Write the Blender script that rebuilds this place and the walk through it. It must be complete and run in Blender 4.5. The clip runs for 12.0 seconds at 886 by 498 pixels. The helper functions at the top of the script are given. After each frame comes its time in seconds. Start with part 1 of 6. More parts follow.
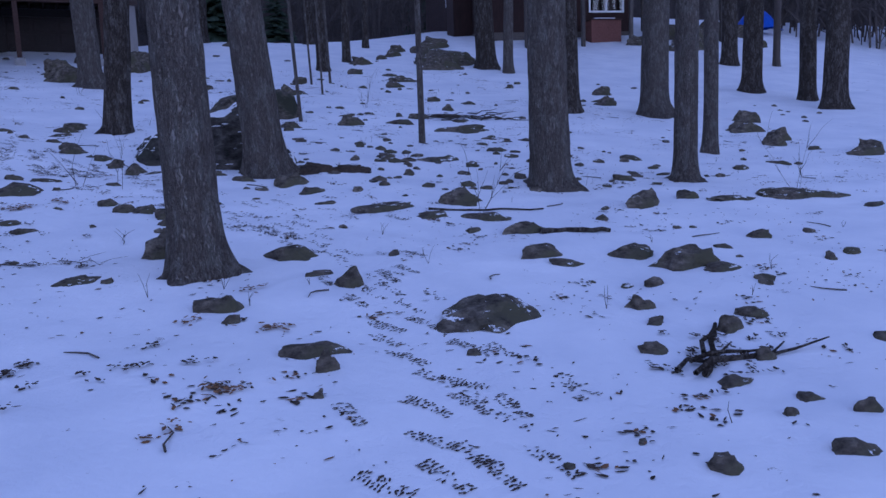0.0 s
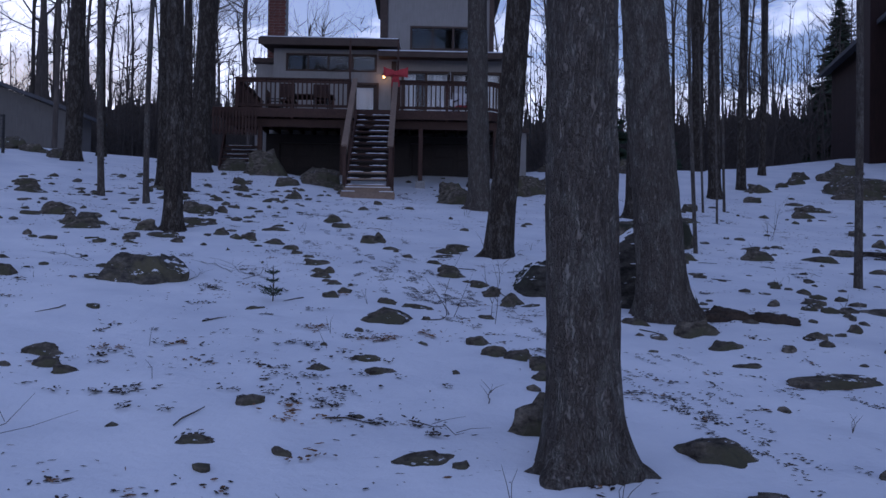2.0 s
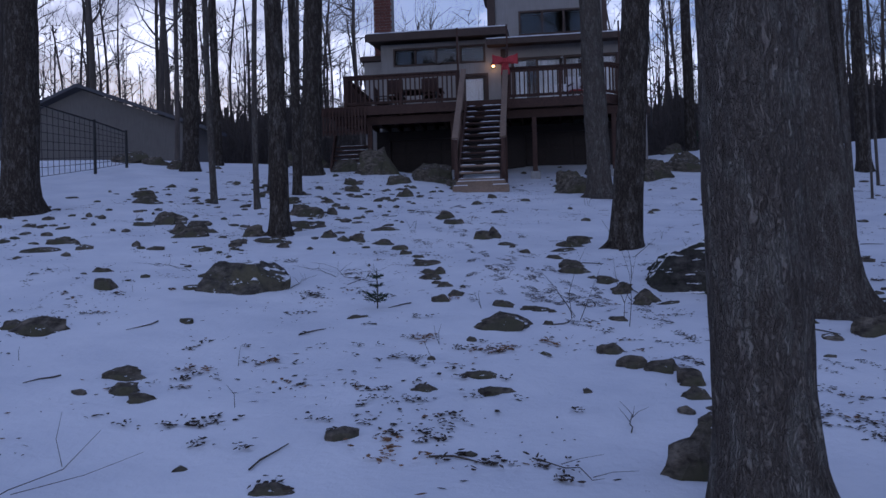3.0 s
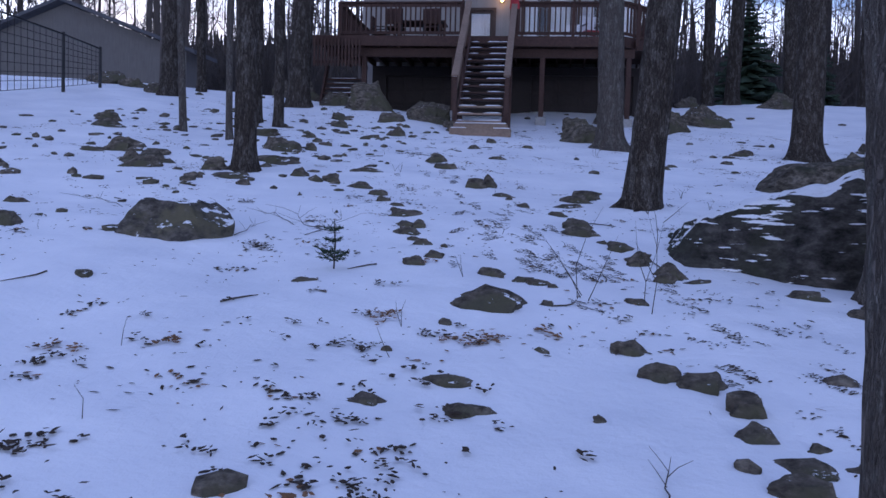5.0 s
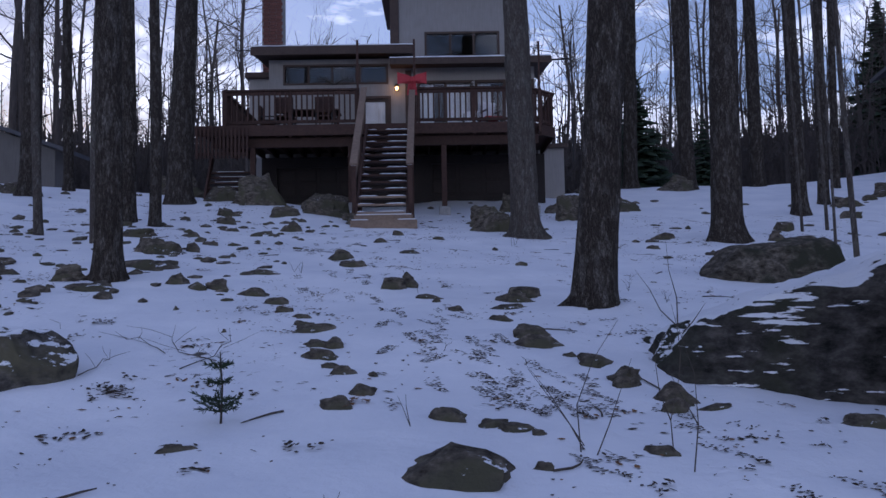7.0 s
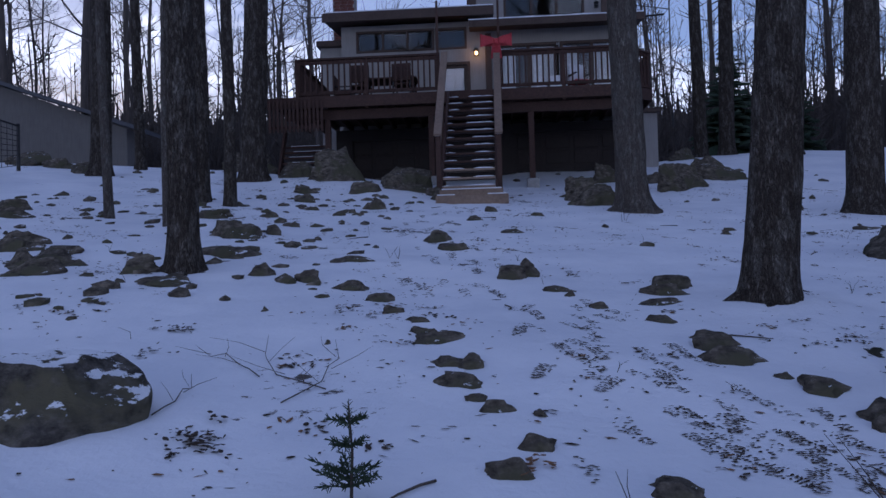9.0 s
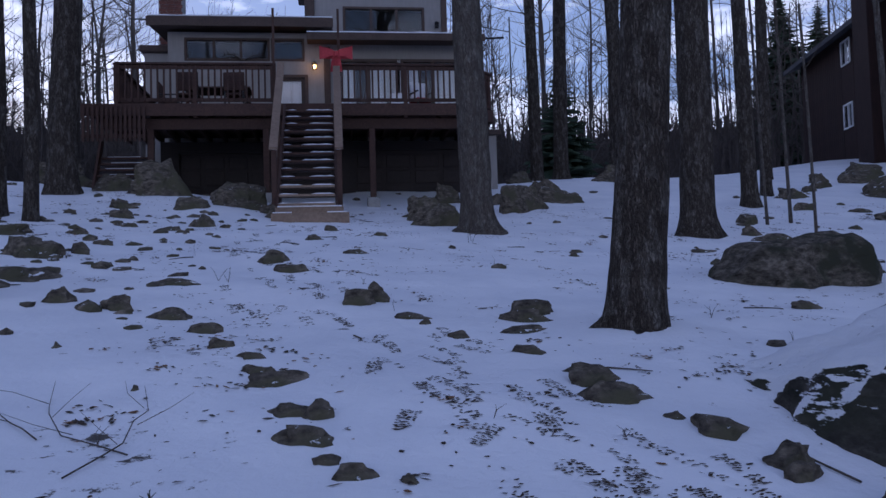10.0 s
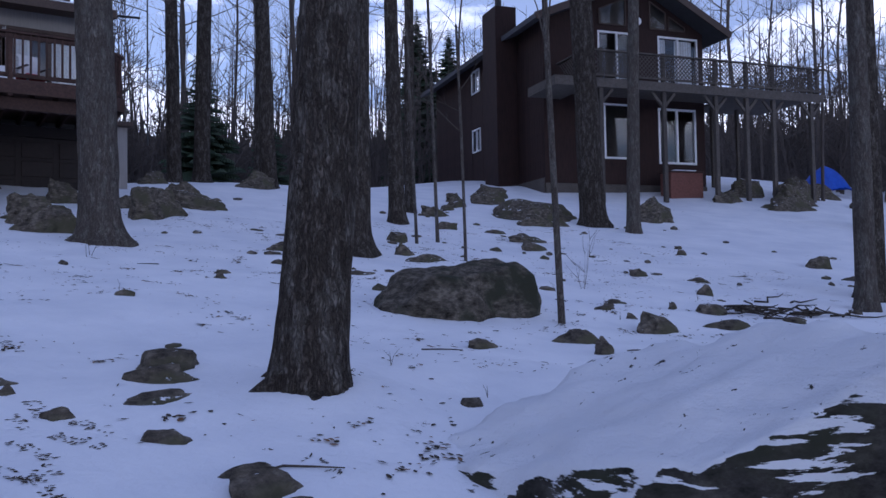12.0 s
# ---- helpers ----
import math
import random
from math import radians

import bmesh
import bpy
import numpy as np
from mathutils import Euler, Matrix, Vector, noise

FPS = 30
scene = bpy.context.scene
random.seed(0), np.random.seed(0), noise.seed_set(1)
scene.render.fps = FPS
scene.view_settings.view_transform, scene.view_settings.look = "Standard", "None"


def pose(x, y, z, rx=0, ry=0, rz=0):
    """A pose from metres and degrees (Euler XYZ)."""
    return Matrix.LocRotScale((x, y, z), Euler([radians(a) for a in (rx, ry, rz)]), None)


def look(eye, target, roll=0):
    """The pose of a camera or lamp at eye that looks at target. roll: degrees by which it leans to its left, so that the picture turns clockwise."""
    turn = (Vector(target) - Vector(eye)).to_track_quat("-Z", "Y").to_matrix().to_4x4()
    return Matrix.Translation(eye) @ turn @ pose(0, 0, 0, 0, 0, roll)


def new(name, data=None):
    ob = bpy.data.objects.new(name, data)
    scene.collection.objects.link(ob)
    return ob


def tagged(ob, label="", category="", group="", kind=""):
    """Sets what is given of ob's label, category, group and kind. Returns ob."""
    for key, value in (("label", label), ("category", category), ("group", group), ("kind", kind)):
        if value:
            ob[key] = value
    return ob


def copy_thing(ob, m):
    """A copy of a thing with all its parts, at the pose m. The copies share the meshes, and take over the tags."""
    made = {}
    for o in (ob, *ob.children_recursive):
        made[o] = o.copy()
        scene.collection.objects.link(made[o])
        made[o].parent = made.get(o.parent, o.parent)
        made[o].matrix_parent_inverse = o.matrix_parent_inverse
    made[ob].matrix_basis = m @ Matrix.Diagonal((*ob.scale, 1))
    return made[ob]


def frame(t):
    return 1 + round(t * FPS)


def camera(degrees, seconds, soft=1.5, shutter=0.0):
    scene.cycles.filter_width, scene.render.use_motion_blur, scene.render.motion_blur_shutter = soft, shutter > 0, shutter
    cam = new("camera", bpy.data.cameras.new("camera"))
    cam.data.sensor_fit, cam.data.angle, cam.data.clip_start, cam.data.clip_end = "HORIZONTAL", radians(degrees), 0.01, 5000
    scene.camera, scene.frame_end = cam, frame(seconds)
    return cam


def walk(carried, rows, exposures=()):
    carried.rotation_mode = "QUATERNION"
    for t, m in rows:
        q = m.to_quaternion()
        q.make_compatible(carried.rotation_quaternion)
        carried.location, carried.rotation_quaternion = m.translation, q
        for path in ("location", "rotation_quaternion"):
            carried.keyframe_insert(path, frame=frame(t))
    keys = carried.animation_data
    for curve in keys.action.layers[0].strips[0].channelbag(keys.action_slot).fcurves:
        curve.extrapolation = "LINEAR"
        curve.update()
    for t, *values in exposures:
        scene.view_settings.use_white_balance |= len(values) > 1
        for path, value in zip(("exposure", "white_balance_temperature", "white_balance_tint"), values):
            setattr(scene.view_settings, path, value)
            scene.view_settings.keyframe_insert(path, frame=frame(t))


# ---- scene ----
cam = camera(57.2, 12.0, soft=1.5)
PATH = [
    (0, (1.123, 6.44, 1.573), (2.004, 8.212, 1.287), -2.2),
    (0.5, (1.207, 7.02, 1.592), (1.645, 8.952, 1.321), -1.9),
    (1, (1.242, 7.477, 1.627), (1.695, 9.417, 1.452), -1.4),
    (1.5, (1.332, 7.963, 1.622), (1.507, 9.955, 1.587), -1.5),
    (2, (1.32, 8.43, 1.654), (1.362, 10.429, 1.687), 0.9),
    (2.5, (1.326, 8.888, 1.693), (1.325, 10.887, 1.756), 0.2),
    (3, (1.326, 9.387, 1.686), (1.076, 11.371, 1.707), -1.6),
    (3.2, (1.32, 9.537, 1.677), (1.042, 11.517, 1.627), -1.3),
    (4.8, (1.356, 10.83, 1.728), (1.087, 12.8, 1.511), 1.0),
    (5, (1.29, 10.991, 1.745), (1.047, 12.973, 1.631), 1.7),
    (5.5, (1.182, 11.413, 1.812), (1.019, 13.404, 1.903), 1.3),
    (6, (1.119, 11.885, 1.85), (0.94, 13.875, 1.945), 0.3),
    (6.5, (0.958, 12.311, 1.853), (0.972, 14.311, 1.874), -0.9),
    (7, (0.873, 12.677, 1.873), (0.888, 14.673, 1.986), -1.0),
    (7.2, (0.87, 12.898, 1.944), (0.755, 14.886, 2.128), -0.9),
    (8.8, (0.353, 13.95, 2.06), (0.193, 15.942, 2.129), -1.0),
    (9, (0.299, 14.042, 2.069), (0.154, 16.036, 2.116), -1.6),
    (9.5, (0.176, 14.375, 2.104), (0.257, 16.373, 2.147), -2.8),
    (10, (0.205, 14.838, 2.095), (0.465, 16.82, 2.183), -1.7),
    (10.5, (0.212, 15.233, 2.171), (0.678, 17.175, 2.275), -1.6),
    (11, (0.258, 15.587, 2.24), (1.082, 17.405, 2.361), -1.6),
    (11.5, (0.431, 15.933, 2.283), (1.452, 17.641, 2.481), -1.1),
    (12, (0.494, 16.236, 2.345), (1.574, 17.918, 2.424), -1.0),
]
EXPOSURES = [(0.0, -0.5, 4770, 30), (1.0, -0.57, 4830, 29), (1.8, -0.99, 5130, 23), (3.2, -1.05, 5230, 22), (4.8, -0.17, 5090, 24), (5.5, -0.8, 5380, 22), (6.0, -1.02, 5220, 22), (6.5, -1.12, 5150, 22), (7.0, -0.78, 5400, 22), (8.8, -1.02, 5120, 22), (10.0, -0.87, 5250, 22), (10.8, -0.88, 5280, 22), (11.5, -0.54, 5420, 22), (12.0, -0.44, 5360, 22)]
walk(cam, [(t, look(eye, target, roll)) for t, eye, target, roll in PATH], EXPOSURES)

# ---- light: dusk, the sun down behind the woods at the house's left ----
world = bpy.data.worlds.new("dusk")
scene.world = world
world.use_nodes = True
wn, wl = world.node_tree.nodes, world.node_tree.links
sky = wn.new("ShaderNodeTexSky")
sky.sky_type, sky.sun_disc = "NISHITA", False
sky.sun_elevation, sky.sun_rotation = radians(5.0), radians(-28)
sky.air_density, sky.dust_density, sky.ozone_density = 1.0, 0.8, 2.5
veil = wn.new("ShaderNodeMix")
veil.data_type, veil.blend_type = "RGBA", "ADD"
veil.inputs[0].default_value = 1.0
veil.inputs[7].default_value = (2.8, 3.05, 4.1, 1)  # thin high cloud, still lit
wl.new(sky.outputs[0], veil.inputs[6])
wl.new(veil.outputs[2], wn["Background"].inputs[0])
wn["Background"].inputs[1].default_value = 0.15
sun = new("sun", bpy.data.lights.new("sun", "SUN"))
sun.data.energy, sun.data.angle, sun.data.color = 0.25, radians(30), (1.0, 0.86, 0.74)
sun.matrix_world = look((0, 0, 30), (math.sin(radians(28)), -math.cos(radians(28)), 30 - 0.14))

# ---- mesh helpers ----
ORIGIN = {}
rnd = random.Random(7)


class Soup:
    """Vertices and faces of one mesh, in world metres."""

    def __init__(self):
        self.v, self.f = [], []

    def poly(self, pts):
        n = len(self.v)
        self.v += [tuple(p) for p in pts]
        self.f.append(tuple(range(n, n + len(pts))))
        return self

    def box(self, x0, x1, y0, y1, z0, z1, bevel=0.0):
        n, b = len(self.v), bevel
        if b <= 0:
            self.v += [(x, y, z) for z in (z0, z1) for y in (y0, y1) for x in (x0, x1)]
            self.f += [tuple(n + i for i in q) for q in ((0, 2, 3, 1), (4, 5, 7, 6), (0, 1, 5, 4), (2, 6, 7, 3), (0, 4, 6, 2), (1, 3, 7, 5))]
            return self
        c, h = ((x0 + x1) / 2, (y0 + y1) / 2, (z0 + z1) / 2), ((x1 - x0) / 2, (y1 - y0) / 2, (z1 - z0) / 2)
        ids = {}
        for sx in (-1, 1):
            for sy in (-1, 1):
                for sz in (-1, 1):
                    for a in range(3):
                        d = [h[i] - (0 if i == a else b) for i in range(3)]
                        ids[sx, sy, sz, a] = len(self.v)
                        self.v.append((c[0] + sx * d[0], c[1] + sy * d[1], c[2] + sz * d[2]))
        sg = (-1, 1)
        for a in range(3):
            o = [i for i in range(3) if i != a]
            for s in sg:
                key = []
                for p, q in ((-1, -1), (1, -1), (1, 1), (-1, 1)):
                    k = [0, 0, 0]
                    k[a], k[o[0]], k[o[1]] = s, p, q
                    key.append(ids[k[0], k[1], k[2], a])
                flip = (s > 0) == (a != 1)
                self.f.append(tuple(key if flip else key[::-1]))
            for p in sg:
                for q in sg:
                    e = []
                    for s in sg:
                        k = [0, 0, 0]
                        k[a], k[o[0]], k[o[1]] = s, p, q
                        e.append((ids[k[0], k[1], k[2], o[0]], ids[k[0], k[1], k[2], o[1]]))
                    self.f.append((e[0][0], e[1][0], e[1][1], e[0][1]))
        for sx in sg:
            for sy in sg:
                for sz in sg:
                    self.f.append(tuple(ids[sx, sy, sz, a] for a in range(3)))
        return self

    def beam(self, p, q, w, h, up=(0, 0, 1)):
        """A bar from p to q, w wide and h high."""
        p, q = Vector(p), Vector(q)
        d = (q - p).normalized()
        s = d.cross(Vector(up)).normalized() * (w / 2)
        u = s.cross(d).normalized() * (h / 2)
        n = len(self.v)
        for e in (p, q):
            self.v += [tuple(e + s + u), tuple(e - s + u), tuple(e - s - u), tuple(e + s - u)]
        self.f += [tuple(n + i for i in f) for f in ((0, 1, 2, 3), (7, 6, 5, 4), (0, 4, 5, 1), (1, 5, 6, 2), (2, 6, 7, 3), (3, 7, 4, 0))]
        return self

    def tube(self, pts, radii, sides=6, tip=True, shape=None):
        pts = [Vector(p) for p in pts]
        n, rows = len(self.v), len(pts)
        d = (pts[-1] - pts[0]).normalized()
        side = d.cross(Vector((0.31, 0.95, 0.05))).normalized() if abs(d.y) < 0.9 else d.cross(Vector((1, 0, 0))).normalized()
        for i, p in enumerate(pts):
            t = (pts[min(i + 1, rows - 1)] - pts[max(i - 1, 0)]).normalized()
            a = (side - t * side.dot(t)).normalized()
            b = t.cross(a)
            for k in range(sides):
                g = 2 * math.pi * k / sides
                r = radii[i] * (shape(i, k) if shape else 1)
                self.v.append(tuple(p + a * (r * math.cos(g)) + b * (r * math.sin(g))))
        for i in range(rows - 1):
            for k in range(sides):
                j = (k + 1) % sides
                self.f.append((n + i * sides + k, n + i * sides + j, n + (i + 1) * sides + j, n + (i + 1) * sides + k))
        if tip:
            self.f.append(tuple(n + (rows - 1) * sides + k for k in range(sides)))
            self.f.append(tuple(n + k for k in reversed(range(sides))))
        return self

    def mesh(self, name, origin=(0, 0, 0), smooth=False):
        me = bpy.data.meshes.new(name)
        o = origin
        me.from_pydata([(x - o[0], y - o[1], z - o[2]) for x, y, z in self.v], [], self.f)
        if smooth:
            me.polygons.foreach_set("use_smooth", [True] * len(me.polygons))
        me.update()
        return me


def empty(name, at, label="", category="", group="", kind=""):
    ob = new(name)
    ob.location, ORIGIN[ob] = at, Vector(at)
    return tagged(ob, label, category, group, kind)


def solid(name, soup, material, at, label="", category="", group="", kind="", smooth=False):
    """A thing that is one mesh."""
    ob = new(name, soup.mesh(name, at, smooth))
    ob.data.materials.append(material)
    ob.location, ORIGIN[ob] = at, Vector(at)
    return tagged(ob, label, category, group, kind)


def part(name, soup, material, parent, label="", smooth=False, kind=""):
    o = ORIGIN[parent]
    ob = new(name, soup.mesh(name, o, smooth))
    ob.data.materials.append(material)
    ob.parent, ORIGIN[ob] = parent, o
    return tagged(ob, label, kind=kind)


def piece(name, me, material, parent, at, turn=0.0):
    """One of many alike pieces that share a mesh."""
    ob = new(name, me)
    if not me.materials:
        me.materials.append(material)
    ob.parent = parent
    ob.matrix_basis = Matrix.Translation(Vector(at) - ORIGIN[parent]) @ Matrix.Rotation(turn, 4, "Z")
    return ob


# ---- materials ----
def shader(name, rough=0.8, metal=0.0):
    m = bpy.data.materials.new(name)
    m.use_nodes = True
    n, l = m.node_tree.nodes, m.node_tree.links
    b = n["Principled BSDF"]
    b.inputs["Roughness"].default_value, b.inputs["Metallic"].default_value = rough, metal
    b.inputs["Specular IOR Level"].default_value = 0.3
    return m, n, l, b


def tint(n, stops):
    r = n.new("ShaderNodeValToRGB")
    while len(r.color_ramp.elements) < len(stops):
        r.color_ramp.elements.new(0.5)
    for e, (p, col) in zip(r.color_ramp.elements, stops):
        e.position, e.color = p, (*col, 1)
    return r


def noise_at(n, l, scale, detail=6, stretch=(1, 1, 1), rough=0.6, coords="Object"):
    tc, mp, t = n.new("ShaderNodeTexCoord"), n.new("ShaderNodeMapping"), n.new("ShaderNodeTexNoise")
    mp.inputs["Scale"].default_value = stretch
    t.inputs["Scale"].default_value, t.inputs["Detail"].default_value, t.inputs["Roughness"].default_value = scale, detail, rough
    l.new(tc.outputs[coords], mp.inputs[0])
    l.new(mp.outputs[0], t.inputs[0])
    return t


def mixed(n, l, fac, a, b, mode="MIX"):
    x = n.new("ShaderNodeMix")
    x.data_type, x.blend_type = "RGBA", mode
    for s, v in ((x.inputs[0], fac), (x.inputs[6], a), (x.inputs[7], b)):
        if isinstance(v, bpy.types.NodeSocket):
            l.new(v, s)
        else:
            s.default_value = v if isinstance(v, float) else (*v, 1)
    return x.outputs[2]


def calc(n, l, op, a, b):
    x = n.new("ShaderNodeMath")
    x.operation = op
    for s, v in zip(x.inputs, (a, b)):
        if isinstance(v, bpy.types.NodeSocket):
            l.new(v, s)
        else:
            s.default_value = v
    return x.outputs[0]


def bumped(n, l, b, height, strength, dist):
    p = n.new("ShaderNodeBump")
    p.inputs["Strength"].default_value, p.inputs["Distance"].default_value = strength, dist
    l.new(height, p.inputs["Height"])
    if b.inputs["Normal"].is_linked:
        l.new(b.inputs["Normal"].links[0].from_socket, p.inputs["Normal"])
    l.new(p.outputs[0], b.inputs["Normal"])


def grained(name, dark, light, scale, rough=0.8, bump=0.3, dist=0.01, stretch=(1, 1, 1), big=0.6, coords="Object", metal=0.0):
    """Two scales of noise between two colours, with relief, and a small shift from one object to the next."""
    m, n, l, b = shader(name, rough, metal)
    fine, wide = noise_at(n, l, scale, 8, stretch, coords=coords), noise_at(n, l, scale * 0.13, 4, coords=coords)
    mid = calc(n, l, "ADD", calc(n, l, "MULTIPLY", fine.outputs[0], 1 - 0.5 * big), calc(n, l, "MULTIPLY", wide.outputs[0], 0.5 * big))
    ramp = tint(n, [(0.3, dark), (0.7, light)])
    l.new(mid, ramp.inputs[0])
    info, shift = n.new("ShaderNodeObjectInfo"), n.new("ShaderNodeHueSaturation")
    l.new(calc(n, l, "ADD", calc(n, l, "MULTIPLY", info.outputs["Random"], 0.3), 0.85), shift.inputs["Value"])
    l.new(ramp.outputs[0], shift.inputs["Color"])
    l.new(shift.outputs[0], b.inputs["Base Color"])
    bumped(n, l, b, fine.outputs[0], bump, dist)
    return m


def snowy(name, dark, light, scale, cover, bare=None, moss=(0.045, 0.047, 0.033), streaks=0.0):
    """Stone with lichen, and snow caught on what faces up; bare: the way that its swept side faces."""
    m, n, l, b = shader(name, 0.95)
    b.inputs["Specular IOR Level"].default_value = 0.08
    fine, wide = noise_at(n, l, scale, 10, (1, 1, 1.8), 0.7), noise_at(n, l, scale * 0.25, 5)
    ramp = tint(n, [(0.34, dark), (0.5, tuple(0.6 * a + 0.4 * c for a, c in zip(dark, light))), (0.64, light)])
    l.new(fine.outputs[0], ramp.inputs[0])
    patch = tint(n, [(0.48, (0, 0, 0)), (0.6, (1, 1, 1))])
    l.new(wide.outputs[0], patch.inputs[0])
    stone = mixed(n, l, patch.outputs[0], ramp.outputs[0], moss)
    geo, sep = n.new("ShaderNodeNewGeometry"), n.new("ShaderNodeSeparateXYZ")
    l.new(geo.outputs["Normal"], sep.inputs[0])
    up = sep.outputs[2]
    if bare:
        dot = n.new("ShaderNodeVectorMath")
        dot.operation = "DOT_PRODUCT"
        l.new(geo.outputs["Normal"], dot.inputs[0])
        dot.inputs[1].default_value = tuple(0.9 * c for c in Vector(bare).normalized())
        up = calc(n, l, "SUBTRACT", up, dot.outputs["Value"])
    ragged = noise_at(n, l, 4.2 if bare else 7.0, 10, (1, 1, 5.0) if bare else (1, 1, 2.0), 0.66)
    if bare:
        ragged.inputs[0].links[0].from_node.inputs["Rotation"].default_value = (radians(-8), radians(16), 0)
    up = calc(n, l, "ADD", up, calc(n, l, "MULTIPLY", calc(n, l, "SUBTRACT", ragged.outputs[0], 0.5), 1.3 if bare else 2.2))
    mask = tint(n, [(0.0, (0, 0, 0)), (0.05, (1, 1, 1))])
    l.new(calc(n, l, "SUBTRACT", up, cover), mask.inputs[0])
    cap = mask.outputs[0]
    if streaks:
        ledge, here = noise_at(n, l, 2.4, 9, (1, 1, 8.0), 0.62), noise_at(n, l, 1.6, 3)
        ledge.inputs[0].links[0].from_node.inputs["Rotation"].default_value = (radians(-6), radians(20), 0)
        lines = tint(n, [(1.0 - streaks, (0, 0, 0)), (1.012 - streaks, (1, 1, 1))])
        l.new(calc(n, l, "ADD", ledge.outputs[0], calc(n, l, "MULTIPLY", calc(n, l, "SUBTRACT", here.outputs[0], 0.5), 0.35)), lines.inputs[0])
        scrap, here = noise_at(n, l, 13.0, 8, (1, 1.5, 1), 0.6), noise_at(n, l, 1.3, 3)
        bits = tint(n, [(0.66, (0, 0, 0)), (0.675, (1, 1, 1))])
        l.new(calc(n, l, "ADD", scrap.outputs[0], calc(n, l, "MULTIPLY", calc(n, l, "SUBTRACT", here.outputs[0], 0.5), 0.4)), bits.inputs[0])
        cap = calc(n, l, "MAXIMUM", calc(n, l, "SUBTRACT", cap, bits.outputs[0]), lines.outputs[0])
    l.new(mixed(n, l, cap, stone, (0.80, 0.815, 0.85)), b.inputs["Base Color"])
    bumped(n, l, b, fine.outputs[0], 0.9, 0.05 if bare else 0.025)
    bumped(n, l, b, mask.outputs[0], 0.5, 0.01)
    return m


def snow_material():
    m, n, l, b = shader("snow", 0.65)
    wide, fine, grit = noise_at(n, l, 0.9, 5), noise_at(n, l, 14.0, 7), noise_at(n, l, 120.0, 3)
    ramp = tint(n, [(0.3, (0.70, 0.72, 0.77)), (0.65, (0.83, 0.84, 0.87))])
    l.new(wide.outputs[0], ramp.inputs[0])
    thin = tint(n, [(0.70, (0, 0, 0)), (0.80, (1, 1, 1))])
    l.new(fine.outputs[0], thin.inputs[0])
    col = mixed(n, l, calc(n, l, "MULTIPLY", thin.outputs[0], 0.5), ramp.outputs[0], (0.30, 0.28, 0.27))
    torn, where = noise_at(n, l, 5.5, 12, (1, 1.35, 1), 0.72), noise_at(n, l, 0.55, 3)
    show = calc(n, l, "ADD", torn.outputs[0], calc(n, l, "MULTIPLY", calc(n, l, "SUBTRACT", where.outputs[0], 0.5), 0.5))
    worn = tint(n, [(0.70, (0, 0, 0)), (0.73, (1, 1, 1))])
    l.new(show, worn.inputs[0])
    col = mixed(n, l, worn.outputs[0], col, (0.075, 0.065, 0.055))
    l.new(col, b.inputs["Base Color"])
    bumped(n, l, b, grit.outputs[0], 0.25, 0.004)
    bumped(n, l, b, fine.outputs[0], 0.5, 0.02)
    return m


def bark_material(name, dark, light, lichen, ridges, tall, floor):
    m, n, l, b = shader(name, 0.95)
    b.inputs["Specular IOR Level"].default_value = 0.08
    tc, mp, vo = n.new("ShaderNodeTexCoord"), n.new("ShaderNodeMapping"), n.new("ShaderNodeTexVoronoi")
    mp.inputs["Scale"].default_value = (1, 1, tall)
    warp = noise_at(n, l, 9.0, 4, (1, 1, 0.5))
    mixn = n.new("ShaderNodeVectorMath")
    mixn.operation = "MULTIPLY_ADD"
    l.new(warp.outputs[1], mixn.inputs[0])
    mixn.inputs[1].default_value = (0.16, 0.16, 0.5)
    l.new(tc.outputs["Object"], mixn.inputs[2])
    l.new(mixn.outputs[0], mp.inputs[0])
    vo.feature, vo.inputs["Scale"].default_value = "DISTANCE_TO_EDGE", ridges
    l.new(mp.outputs[0], vo.inputs[0])
    crack = tint(n, [(0.0, (floor, floor, floor)), (0.32, (1, 1, 1))])
    l.new(vo.outputs[0], crack.inputs[0])
    grain, blot = noise_at(n, l, 48.0, 10, (1, 1, 0.28), 0.7), noise_at(n, l, 12.0, 9, (1, 1, 0.32), 0.68)
    ramp = tint(n, [(0.3, dark), (0.7, light)])
    l.new(grain.outputs[0], ramp.inputs[0])
    spots = tint(n, [(0.5, (0, 0, 0)), (0.58, (1, 1, 1))])
    l.new(blot.outputs[0], spots.inputs[0])
    col = mixed(n, l, calc(n, l, "MULTIPLY", spots.outputs[0], 0.7), ramp.outputs[0], lichen)
    col = mixed(n, l, crack.outputs[0], tuple(0.4 * c for c in dark), col)
    l.new(col, b.inputs["Base Color"])
    bumped(n, l, b, crack.outputs[0], 1.0, 0.035)
    bumped(n, l, b, grain.outputs[0], 0.8, 0.02)
    return m


SNOW = snow_material()
ROCK = snowy("fieldstone", (0.03, 0.026, 0.021), (0.21, 0.182, 0.145), 9.0, 1.12, None, (0.085, 0.08, 0.052))
BOULDER = snowy("boulder_stone", (0.014, 0.014, 0.013), (0.11, 0.1, 0.088), 6.0, 0.12, (-0.6, -0.8, -0.1), streaks=0.405)
ROCK_STREAKED = snowy("streaked_fieldstone", (0.026, 0.024, 0.022), (0.16, 0.145, 0.125), 10.0, 0.86, None, (0.11, 0.1, 0.065))
BOULDER_BARE = snowy("bare_boulder_stone", (0.022, 0.02, 0.016), (0.20, 0.175, 0.14), 8.0, 0.5, (0, -0.6, 1))
